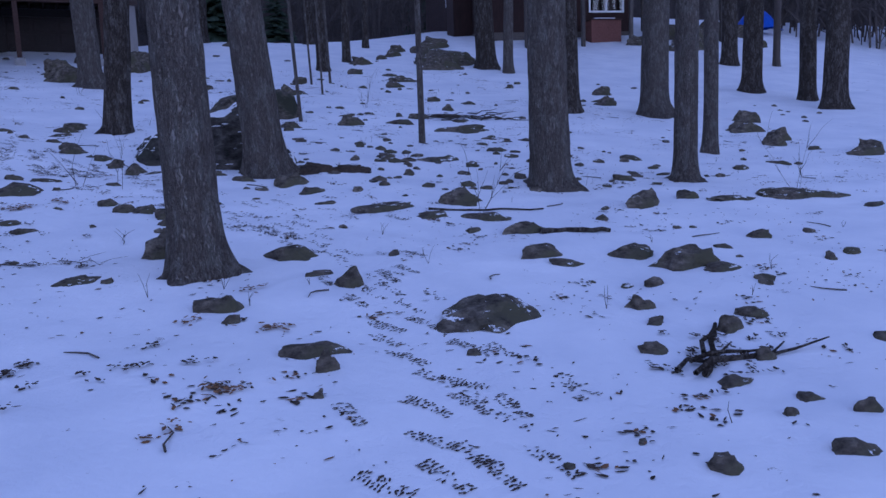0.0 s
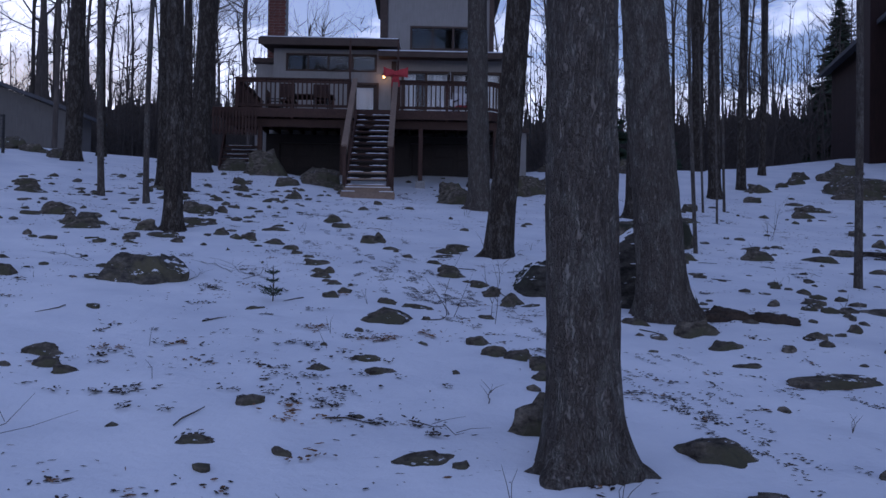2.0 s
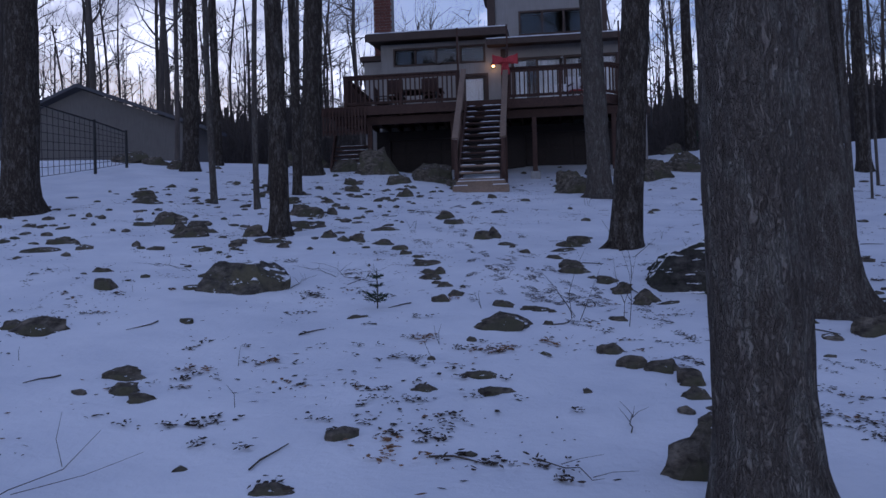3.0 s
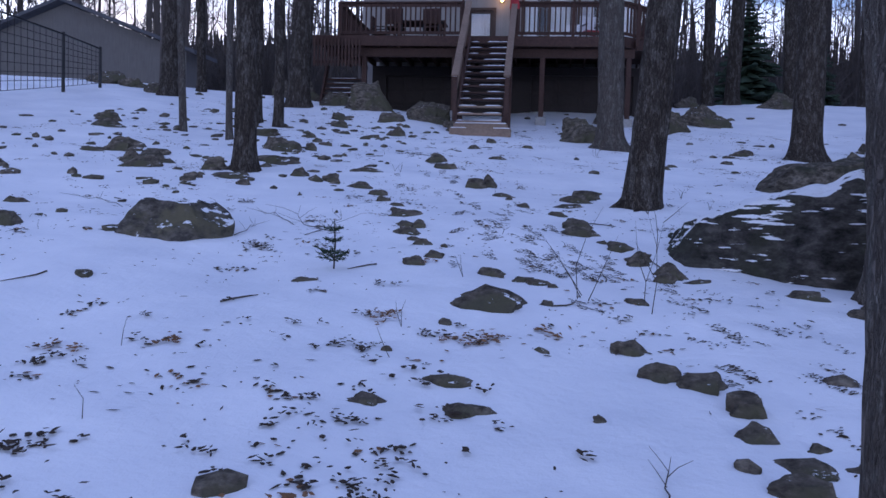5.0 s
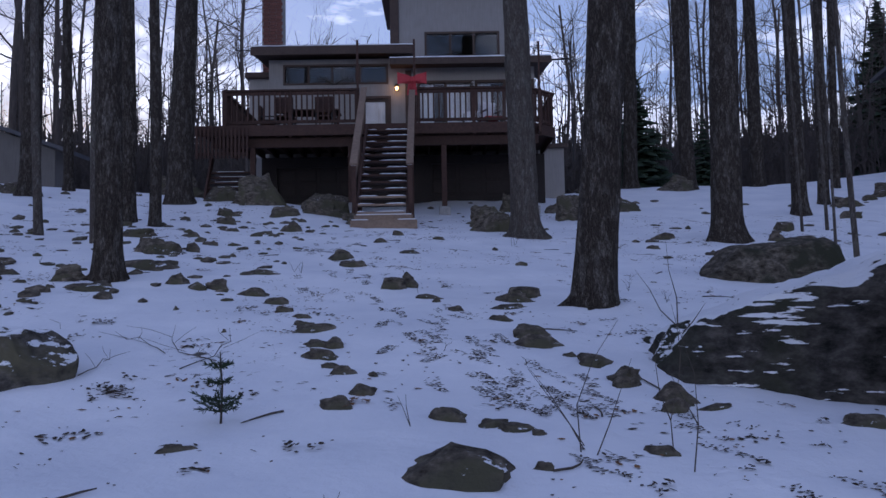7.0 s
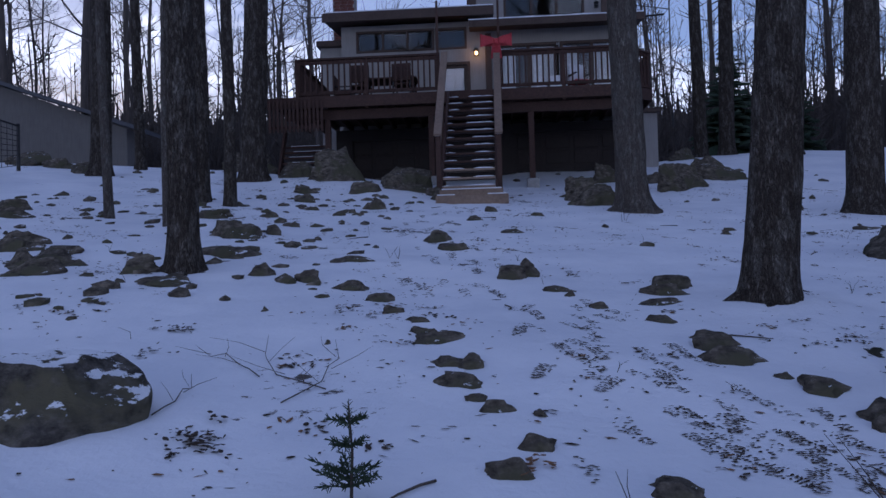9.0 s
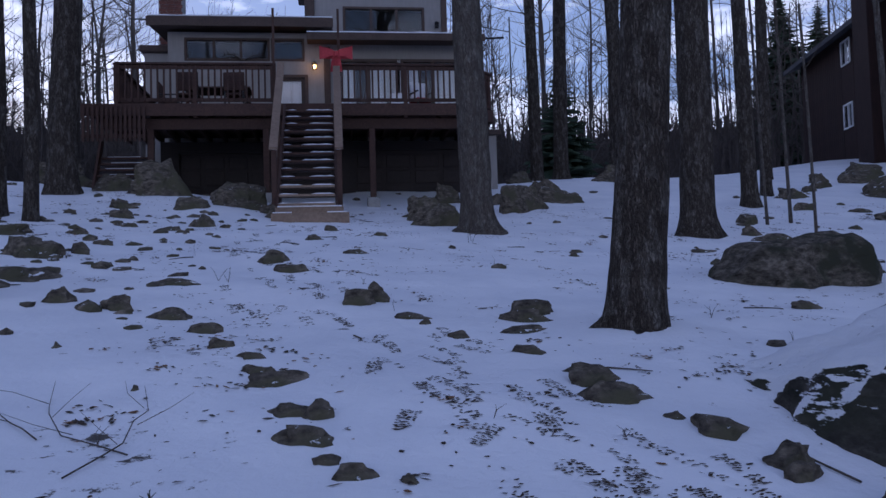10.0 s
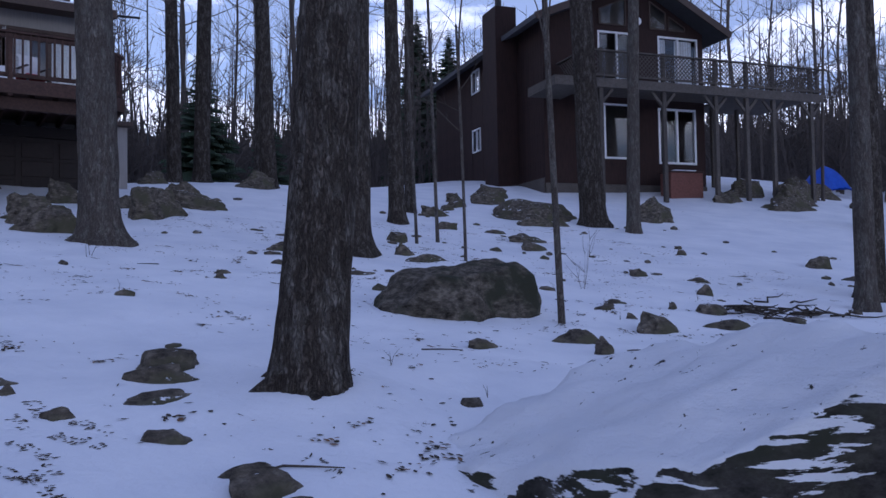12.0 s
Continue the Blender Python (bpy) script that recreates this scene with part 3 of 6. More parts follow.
rock(2.08, 29.65, 0.75, 0.43, 0.62)
rock(2.17, 30.17, 0.72, 0.44, 0.62)
rock(11.87, 30.52, 0.94, 0.18, 0.62)
rock(1.74, 31.58, 0.36, 0.11, 0.62)
rock(12.07, 31.85, 0.54, 0.11, 0.62)
rock(11.06, 32.46, 0.60, 0.24, 0.62)
rock(4.36, 32.47, 1.08, 0.62, 0.62)
rock(14.72, 33.41, 1.42, 0.51, 0.62)
rock(4.22, 33.80, 0.70, 0.30, 0.62)
rock(20.53, 34.41, 1.26, 0.75, 0.62)
rock(2.92, 34.53, 0.58, 0.55, 0.62)
rock(15.65, 34.86, 2.28, 0.68, 0.62)
rock(12.30, 35.08, 0.78, 0.31, 0.62)
rock(6.03, 36.40, 1.10, 0.53, 0.62)
rock(13.74, 36.60, 0.53, 0.20, 0.62)
rock(33.83, 37.07, 1.47, 0.64, 0.62)
rock(15.37, 38.63, 0.75, 0.34, 0.62)
rock(17.54, 39.52, 1.29, 0.45, 0.62)
rock(16.61, 20.82, 0.68, 0.34)
rock(14.54, 18.07, 0.57, 0.32)
rock(14.80, 16.28, 0.63, 0.26)
rock(16.66, 26.57, 0.64, 0.30)
rock(-2.55, 31.0, 0.5, 0.3)
rock(-1.05, 31.2, 0.38, 0.32)
rock(-0.98, 30.5, 0.3, 0.26)
rock(-3.45, 32.4, 1.4, 0.92)
rock(-4.55, 33.0, 0.75, 0.45)
rock(-1.85, 32.1, 1.35, 0.62)
rock(-1.49, 31.77, 0.71, 0.21)
rock(2.05, 31.05, 0.82, 0.52)
rock(-3.74, 30.57, 0.47, 0.27)
rock(19.48, 33.77, 1.20, 0.72)
rock(14.54, 37.32, 0.70, 0.35)
rock(16.48, 38.24, 1.12, 0.47)
rock(8.44, 30.23, 0.46, 0.29)
rock(14.62, 28.50, 0.28, 0.13)
rock(-7.3, 38.2, 1.3, 0.9)
rock(-9.9, 33.6, 1.0, 0.4)
rock(-11.2, 34.6, 0.8, 0.35)
rock(-12.4, 35.0, 1.1, 0.4)
rock(27.6, 34.6, 1.6, 0.7)
rock(29.2, 35.4, 2.0, 0.9)
rock(30.8, 36.4, 1.8, 1.1)
rock(28.4, 37.2, 1.5, 1.0)
rock(31.6, 34.2, 1.2, 0.6)
rock(26.6, 36.6, 1.2, 0.5)
rock(5.6, 34.6, 1.1, 0.5)
rock(6.2, 40.6, 1.0, 0.4)
rock(9.0, 39.6, 1.1, 0.5)


def boulder(x, y, size, cuts, face, seed, label, stone, base=None):
    """A large layered stone: an ellipsoid cut by planes in metres; snow lies where it does not turn to the bare face."""
    bm = bmesh.new()
    bmesh.ops.create_icosphere(bm, subdivisions=6, radius=1.0)
    z = ground(x, y) if base is None else base
    s, fdir = Soup(), Vector(face).normalized()
    for v in bm.verts:
        p = Vector((v.co.x * size[0], v.co.y * size[1], v.co.z * size[2]))
        for nn, d in cuts:
            k = p.dot(nn) - d
            if k > 0:
                p -= nn * (k * 0.96)
        lay = (p.z + 0.34 * p.x + 0.12 * noise.noise(p * 1.3)) * 7.0
        step = abs(lay - math.floor(lay) - 0.5) * 2
        rough = 0.09 * noise.noise(p * 1.3 + Vector((seed, 0, 0))) + 0.06 * noise.noise(p * 4) + 0.022 * noise.noise(p * 10)
        p += fdir * (0.026 * (step - 0.5) * max(0.0, 0.6 + noise.noise(p * 2.0))) * max(0.0, fdir.dot(v.co)) + v.co * rough
        s.v.append((x + p.x, y + p.y, z + p.z))
    s.f = [tuple(v.index for v in f.verts) for f in bm.faces]
    bm.free()
    return solid("boulder", s, stone, (x, y, z), label, "boulder", smooth=True)


def cut(x, y, z, d):
    return (Vector((x, y, z)).normalized(), d)


boulder(3.84, 18.85, (2.1, 2.0, 1.5), [cut(-0.4, -0.85, 0.244, 1.22), cut(0.1, -1, 0.25, 1.17), cut(-1, -0.05, 0.5, 1.22), cut(-0.28, 0.12, 0.95, 0.60), cut(-0.3, -0.55, 0.78, 1.13), cut(1, 0, 0.5, 0.56), cut(0.5, -0.8, 0.35, 1.02), cut(0, 1, 0.5, 1.0)], (-0.35, -0.9, 0.2), 11, "huge dark layered boulder with a snow-covered top", BOULDER, 1.33)
boulder(5.35, 23.5, (0.98, 0.66, 0.62), [cut(-0.12, -0.05, 1, 0.40), cut(-1, -0.1, 1.0, 0.66), cut(0.1, -1, 0.2, 0.53), cut(1, 0, 0.25, 0.86)], (0, -0.6, 1), 23, "long grey boulder with a rounded back", BOULDER_BARE)
boulder(-1.92, 17.72, (0.50, 0.38, 0.36), [cut(0.1, 0, 1, 0.25), cut(-1, -0.2, 0.9, 0.33), cut(0.75, -0.1, 1, 0.33), cut(0, -1, 0.6, 0.26)], (0, -0.6, 1), 5, "large rounded grey rock with streaks of snow", ROCK_STREAKED)


def root_mound(x, y, w, h, label):
    solid("root_mound", rock_soup(x, y, w, h, w * 0.5, int(x * 100), 4, -0.2, 3, 0.5), LITTER, (x, y, ground(x, y)), label, "roots", smooth=True)


root_mound(4.58, 17.07, 0.4, 0.14, "rotted dark roots and soil beside the tree")
root_mound(4.95, 16.92, 0.36, 0.1, "rotted dark roots and soil beside the tree")
root_mound(4.29, 16.86, 0.3, 0.1, "rotted dark roots and soil beside the tree")
root_mound(3.78, 16.97, 0.3, 0.1, "mossy root knuckle at the foot of the tree")

# ---- trees ----
def trunk_soup(s, x, y, z, dia, top, lean, sides, gap, flare, seed, ridge, low=0.0):
    r = random.Random(seed)
    lobes = [(r.uniform(0, 6.283), r.uniform(0.5, 1.0), r.uniform(0.22, 0.4)) for _ in range(r.randint(4, 6))]
    rows = max(6, int((top + 0.3) / gap))
    pts, rad, hs = [], [], []
    bend = r.uniform(0, 6.283)
    for i in range(rows + 1):
        k = i / rows
        hgt = -0.3 + (top + 0.3) * (k ** 1.25)
        hs.append(hgt)
        sway = 0.05 * dia * math.sin(hgt * 0.9 + bend) + 0.02 * hgt * math.sin(hgt * 0.35 + bend)
        pts.append((x + lean[0] * hgt + sway, y + lean[1] * hgt + 0.6 * sway, z + hgt))
        body = dia / 2 * (1.05 - 0.55 * max(hgt, 0) / max(top, 12))
        rad.append(body * (1 + flare * math.exp(-max(hgt, 0) / 0.16)))

    def shape(i, k):
        g, hgt = 2 * math.pi * k / sides, hs[i]
        v, drop = 1.0, math.exp(-max(hgt, 0) / 0.22)
        for a, amp, wide in lobes:
            d = math.atan2(math.sin(g - a), math.cos(g - a))
            v += flare * 0.9 * amp * drop * math.exp(-(d / wide) ** 2)
        v += 0.06 * noise.noise((math.cos(g) * 1.3, math.sin(g) * 1.3, hgt * 0.8 + seed))
        if ridge:
            v += ridge * (abs(noise.noise((math.cos(g) * 7, math.sin(g) * 7, hgt * 1.6 + seed))) - 0.25) + 0.5 * ridge * noise.noise((math.cos(g) * 16, math.sin(g) * 16, hgt * 4 + seed))
        return v

    s.tube(pts, rad, sides, True, shape)
    return pts, rad, hs


def limb(s, p, d, length, r0, depth, r, droop=0.0, sides=5):
    """A limb that tapers, bends and forks."""
    n = 5 if depth > 1 else 3
    pts, rad, q, v = [p.copy()], [r0], p.copy(), d.normalized()
    for i in range(n):
        v = (v + Vector((r.gauss(0, 0.16), r.gauss(0, 0.16), r.gauss(0.05, 0.1) - droop))).normalized()
        q = q + v * (length / n)
        pts.append(q.copy())
        rad.append(r0 * (1 - 0.8 * (i + 1) / n))
    s.tube(pts, rad, sides, False)
    if depth > 0:
        for _ in range(r.randint(3, 5) if depth > 1 else r.randint(3, 4)):
            i = r.randint(1, n)
            w = (pts[i] - pts[i - 1]).normalized()
            side = w.cross(Vector((r.gauss(0, 1), r.gauss(0, 1), r.gauss(0, 1)))).normalized()
            limb(s, pts[i], w * 0.9 + side * r.uniform(0.5, 1.0) + Vector((0, 0, 0.15)), length * r.uniform(0.4, 0.65), max(rad[i] * 0.7, 0.004), depth - 1, r, droop, 3 if depth < 3 else 4)


def tree(x, y, dia, height=14.0, lean=(0.0, 0.0), near=False, bark=None, first=5.5, limbs=9, depth=2, flare=0.55, label="", sides=None, fork=False, ridge=0.0):
    seed = int(abs(x) * 311 + abs(y) * 173) % 9973
    r = random.Random(seed)
    z = ground(x, y)
    bark = bark or BARK
    t = empty("tree", (x, y, z), label or "bare deciduous tree with grey furrowed bark", "tree")
    s = Soup()
    pts, rad, hs = trunk_soup(s, x, y, z, dia, height, lean, sides or (72 if near else 16), 0.05 if near else 0.3, flare, seed, ridge or (0.10 if near else 0.0))
    part("trunk", s, bark, t, smooth=True)
    if near:
        for k in range(r.randint(5, 7)):
            a, reach, w = 6.283 * k / 6 + r.uniform(-0.4, 0.4), dia * r.uniform(0.6, 0.95), dia * r.uniform(0.13, 0.22)
            pts_r = []
            for u in (0.25, 0.5, 0.75, 1.0, 1.2):
                px, py = x + math.cos(a) * reach * u, y + math.sin(a) * reach * u
                a += r.gauss(0, 0.12)
                pts_r.append((px, py, ground(px, py) + (0.62 * dia * (1 - u) ** 2 if u < 1 else 0) - 0.25 * w * u))
            part("root", Soup().tube(pts_r, [w * 1.5, w * 1.25, w, w * 0.7, w * 0.3], 9), bark, t, smooth=True)
    c = Soup()
    for _ in range(limbs):
        hgt = first + (height - first) * r.random() ** 0.8 * 0.95
        i = min(range(len(hs)), key=lambda k: abs(hs[k] - hgt))
        a = r.uniform(0, 6.283)
        limb(c, Vector(pts[i]), Vector((math.cos(a), math.sin(a), r.uniform(0.35, 1.1))), height * r.uniform(0.16, 0.34), rad[i] * r.uniform(0.3, 0.5), depth, r)
    if c.v:
        part("crown", c, TWIG if dia < 0.12 else bark, t)
    return t


OLD = "tall tree with thick furrowed bark and flared roots"
tree(2.19, 12.74, 0.375, 16, (-0.004, 0.0), True, BARK, 8, 5, 1, 0.36, OLD)
tree(3.84, 17.0, 0.48, 17, (-0.06, 0.02), True, BARK, 8, 5, 1, 0.3, "tall grey tree with rotted mossy roots beside a boulder")
tree(7.13, 15.26, 0.49, 17, (-0.01, 0.0), True, BARK, 8, 5, 1, 0.26, OLD)
tree(2.39, 20.66, 0.39, 16, (0.062, 0.0), True, BARK_DARK, 8, 5, 1, 0.16, "leaning tree with flaking dark bark and spreading roots", ridge=0.11)
tree(-2.9, 21.95, 0.29, 15, (0.005, 0.0), True, BARK_DARK, 7, 5, 2, 0.35, "straight dark tree standing among stones")
tree(2.58, 28.52, 0.53, 17, (-0.005, 0.0), True, BARK, 8, 6, 2, 0.4, "stout grey tree beside the deck stairs")
tree(6.53, 28.43, 0.58, 17, (0.03, 0.0), False, BARK_DARK, 7, 8, 2, 0.45, OLD, sides=40, ridge=0.06)
MID = "tall bare forest tree with dark bark"
tree(-5.38, 32.49, 0.58, 18, (0.02, 0), False, BARK_DARK, 7, 8, 2, 0.3, MID, sides=28)
tree(-4.54, 28.25, 0.22, 13, (0.01, 0), False, BARK_DARK, 6, 7, 2, 0.2, MID)
tree(-9.38, 33.04, 0.48, 17, (0.01, 0), False, BARK_DARK, 6, 9, 2, 0.3, MID)
tree(-5.73, 26.17, 0.14, 9, (-0.01, 0), False, BARK, 4, 7, 1, 0.15, "slender young tree with smooth bark")
tree(-9.51, 35.63, 0.28, 16, (0.0, 0), False, BARK_DARK, 6, 9, 2, 0.2, MID)
tree(-4.57, 25.61, 0.12, 9, (0.005, 0), False, BARK, 4, 6, 1, 0.15, "slender young tree with smooth bark")
tree(-5.3, 28.85, 0.31, 15, (-0.01, 0), False, BARK_DARK, 6, 8, 2, 0.3, MID)
tree(-7.6, 40.2, 0.36, 17, (0.01, 0), False, BARK_DARK, 6, 9, 2, 0.2, MID)
tree(10.5, 43.7, 0.46, 17, (0.01, 0), False, BARK_DARK, 7, 9, 2, 0.25, MID)
tree(12.03, 35.87, 0.3, 17, (0.02, 0), False, BARK_DARK, 7, 9, 2, 0.25, MID)
tree(10.31, 33.55, 0.38, 16, (-0.03, 0), False, BARK_DARK, 7, 9, 2, 0.3, MID)
tree(12.6, 42.0, 0.5, 17, (0.0, 0), False, BARK_DARK, 7, 9, 2, 0.25, MID)
tree(9.4, 30.3, 0.07, 6, (-0.04, 0), False, BARK, 3, 6, 1, 0.1, "thin bare sapling standing in snow")
tree(7.0, 41.5, 0.42, 17, (-0.03, 0), False, BARK_DARK, 6, 8, 2, 0.25, MID)
tree(7.9, 41.8, 0.5, 18, (0.01, 0), False, BARK_DARK, 6, 8, 2, 0.25, MID)
tree(16.71, 33.46, 0.72, 18, (-0.05, 0), False, BARK_DARK, 4.5, 10, 2, 0.35, "forked grey tree before the log house", sides=28)
tree(16.66, 31.87, 0.35, 15, (0.03, 0), False, BARK, 6, 8, 2, 0.25, MID)
tree(9.45, 40, 0.48, 17, (-0.02, 0), False, BARK_DARK, 6, 9, 2, 0.25, MID)
tree(13.39, 23.55, 0.42, 16, (0.0, 0), False, BARK_DARK, 7, 8, 2, 0.35, OLD, sides=32)
tree(14.5, 40.1, 0.27, 15, (0.0, 0), False, BARK_DARK, 6, 8, 2, 0.2, MID)
tree(15.3, 22.65, 0.66, 17, (0.03, 0), False, BARK, 7, 8, 2, 0.4, OLD, sides=32)
tree(9.32, 15.17, 0.31, 15, (0.02, 0), True, BARK, 7, 6, 1, 0.4, "straight grey tree with flared roots")
tree(11.81, 17.21, 0.25, 14, (0.0, 0), False, BARK, 7, 6, 2, 0.25, MID, sides=24)
tree(22.03, 25.73, 0.6, 17, (0.02, 0), False, BARK_DARK, 7, 9, 2, 0.3, MID)
tree(26.5, 31.0, 0.6, 17, (-0.01, 0), False, BARK_DARK, 7, 9, 2, 0.3, MID)
tree(22.04, 23.61, 0.48, 16, (-0.02, 0), False, BARK_DARK, 7, 9, 2, 0.3, MID)
tree(21.25, 22.06, 0.64, 17, (0.03, 0), False, BARK_DARK, 7, 9, 2, 0.3, MID)
tree(7.36, 19.66, 0.11, 8, (-0.01, 0), False, BARK, 4, 6, 1, 0.1, "slender young tree with smooth bark", sides=12)
tree(6.09, 22.69, 0.07, 6.5, (-0.035, 0), False, BARK, 2.6, 7, 1, 0.1, "thin bare sapling beside a boulder", sides=10)
tree(-8.47, 23.58, 0.64, 17, (0.0, 0), False, BARK_DARK, 7, 8, 2, 0.45, OLD, sides=40, ridge=0.06)
tree(11.89, 22.78, 0.28, 15, (0.0, 0), False, BARK, 7, 7, 2, 0.25, MID, sides=24)
tree(8.71, 29.98, 0.06, 5, (-0.05, 0), False, BARK, 2.5, 5, 1, 0.1, "thin bare sapling standing in snow")
tree(8.21, 27.55, 0.05, 4, (-0.02, 0), False, BARK, 2.2, 5, 1, 0.1, "thin bare sapling standing in snow")


def forest():
    """Bare trees behind the houses, from a few shapes, each standing on its own."""
    r = random.Random(31)
    models = []
    for k, (dia, hgt) in enumerate(((0.26, 17), (0.2, 15), (0.32, 18), (0.15, 12))):
        t = tree(-300 - 10 * k, 300, dia, hgt, (r.uniform(-0.03, 0.03), 0), False, BARK_FAR, hgt * 0.28, 15, 2, 0.25, "bare woodland tree behind the houses", sides=8)
        tagged(t, group="woods behind the houses")
        models.append(t)
    spots = []
    for _ in range(4000):
        if len(spots) >= 85:
            break
        x, y = r.uniform(-55, 70), r.uniform(38, 85)
        if -12 < x < 10 and y < 50 or 13 < x < 36 and y < 56 or -24 < x < -10 and y < 46:
            continue
        if any((x - a) ** 2 + (y - b) ** 2 < 5 for a, b in spots):
            continue
        spots.append((x, y))
    spots += [(r.uniform(-52, -12), r.uniform(47, 80)) for _ in range(36)]
    for x, y in spots + [(-16, 27), (-19, 33), (-24, 30), (-14, 42), (-30, 36), (28, 30), (32, 36), (36, 30), (30, 24), (-22, 22), (34, 22), (38, 40)]:
        k = r.choice(models)
        copy_thing(k, Matrix.Translation((x, y, hill(x, y) - 0.05)) @ Matrix.Rotation(r.uniform(0, 6.283), 4, "Z") @ Matrix.Scale(r.uniform(0.85, 1.15), 4))
    for k, t in enumerate(models):
        x, y = (-40 + 27 * k, 60 + 3 * k)
        t.location = (x, y, hill(x, y) - 0.05)


forest()


def underwood():
    """The far woods: stems and brush too many to count."""
    r = random.Random(5)
    s = Soup()
    for _ in range(7000):
        a, d = r.uniform(-1.35, 1.35), 44 + 60 * r.random() ** 1.5
        x, y = 2 + d * math.sin(a), 12 + d * math.cos(a)
        if -13 < x < 11 and y < 50 or 13 < x < 38 and y < 56 or -28 < x < -13 and y < 52:
            continue
        z, hgt = hill(x, y), (2.8 + 8.4 * r.random() ** 1.6) * (0.75 + d / 160)
        p = Vector((x, y, z - 0.1))
        lean = Vector((r.gauss(0, 0.09), r.gauss(0, 0.09), 1))
        rr = r.uniform(0.025, 0.08)
        s.tube([p, p + lean * hgt * 0.5, p + lean * hgt], [rr, rr * 0.7, 0.01], 3, False)
        for _ in range(9):
            k = r.uniform(0.1, 0.98)
            q = p + lean * hgt * k
            b = r.uniform(0, 6.283)
            e = q + Vector((math.cos(b), math.sin(b), r.uniform(0.3, 1.4))) * r.uniform(0.5, 2.0) * (1.25 - k)
            s.tube([q, e], [0.03, 0.014], 3, False)
            for _ in range(1):
                f = r.uniform(0.3, 0.8)
                e2 = q + (e - q) * f + Vector((r.gauss(0, 0.4), r.gauss(0, 0.4), r.uniform(0.1, 0.8)))
                s.tube([q + (e - q) * f, e2], [0.018, 0.01], 3, False)
    solid("underwood", s, BARK_FAR, (0, 60, hill(0, 60)), "dense brown brush and stems of far woods", "woods", kind="stuff")


underwood()


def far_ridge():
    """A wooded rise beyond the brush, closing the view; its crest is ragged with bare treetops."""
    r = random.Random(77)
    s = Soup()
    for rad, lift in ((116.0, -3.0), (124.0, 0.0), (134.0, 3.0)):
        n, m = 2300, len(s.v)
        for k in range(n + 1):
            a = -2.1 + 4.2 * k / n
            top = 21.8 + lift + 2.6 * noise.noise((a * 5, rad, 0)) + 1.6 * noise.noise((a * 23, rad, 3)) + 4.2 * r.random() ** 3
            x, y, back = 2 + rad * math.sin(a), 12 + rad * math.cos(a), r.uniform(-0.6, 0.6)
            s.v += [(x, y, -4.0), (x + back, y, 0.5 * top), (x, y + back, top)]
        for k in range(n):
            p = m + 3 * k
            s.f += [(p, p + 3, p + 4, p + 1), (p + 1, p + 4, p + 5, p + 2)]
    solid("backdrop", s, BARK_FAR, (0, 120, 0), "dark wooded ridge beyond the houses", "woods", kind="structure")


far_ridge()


def spruce(x, y, hgt, wide, label):
    r = random.Random(int(x * 17 + y * 29))
    z = ground(x, y)
    t = empty("spruce", (x, y, z), label, "tree")
    part("trunk", Soup().tube([(x, y, z - 0.2), (x, y, z + hgt)], [hgt * 0.014 + 0.006, 0.005], 8), BARK_FAR if hgt > 2 else TWIG, t)
    s = Soup()
    rows = int(hgt * 5) if hgt > 2 else 7
    for i in range(rows):
        k = (i + 0.5) / rows
        zz, reach = z + hgt * (0.1 + 0.9 * k), wide * (1 - k) ** 0.85 + 0.04 * hgt * 0.1
        count = int(7 + 5 * (1 - k)) if hgt > 2 else 5
        for j in range(count):
            a = 6.283 * (j + r.random()) / count
            ln = reach * r.uniform(0.6, 1.1)
            d = Vector((math.cos(a), math.sin(a), r.uniform(-0.35, 0.1) if hgt > 2 else 0.35))
            base = Vector((x, y, zz))
            side = Vector((-math.sin(a), math.cos(a), 0))
            n = max(5, int(ln * 9)) if hgt > 2 else 16
            s.tube([base, base + d * ln], [0.012 * min(1, hgt / 3), 0.003], 3, False)
            for q in range(n):
                f = (q + 0.6) / n
                w = ln * 0.42 * (1 - 0.75 * f) * r.uniform(0.6, 1.1) if hgt > 2 else 0.05 * (1.1 - 0.5 * f)
                c = base + d * (ln * f)
                for sg in (-1, 1):
                    e = c + side * (sg * w) + d * (0.45 * w) + Vector((0, 0, -0.25 * w if hgt > 2 else 0.01))
                    h = 0.09 * ln + 0.02 if hgt > 2 else 0.006
                    s.v += [tuple(c - d * h), tuple(c + d * h), tuple(e + Vector((0, 0, 0.3 * h))), tuple(c + Vector((0, 0, h)))]
                    m = len(s.v) - 4
                    s.f += [(m, m + 1, m + 2), (m, m + 2, m + 3), (m + 1, m + 3, m + 2)]
    part("crown", s, NEEDLE, t)
    return t




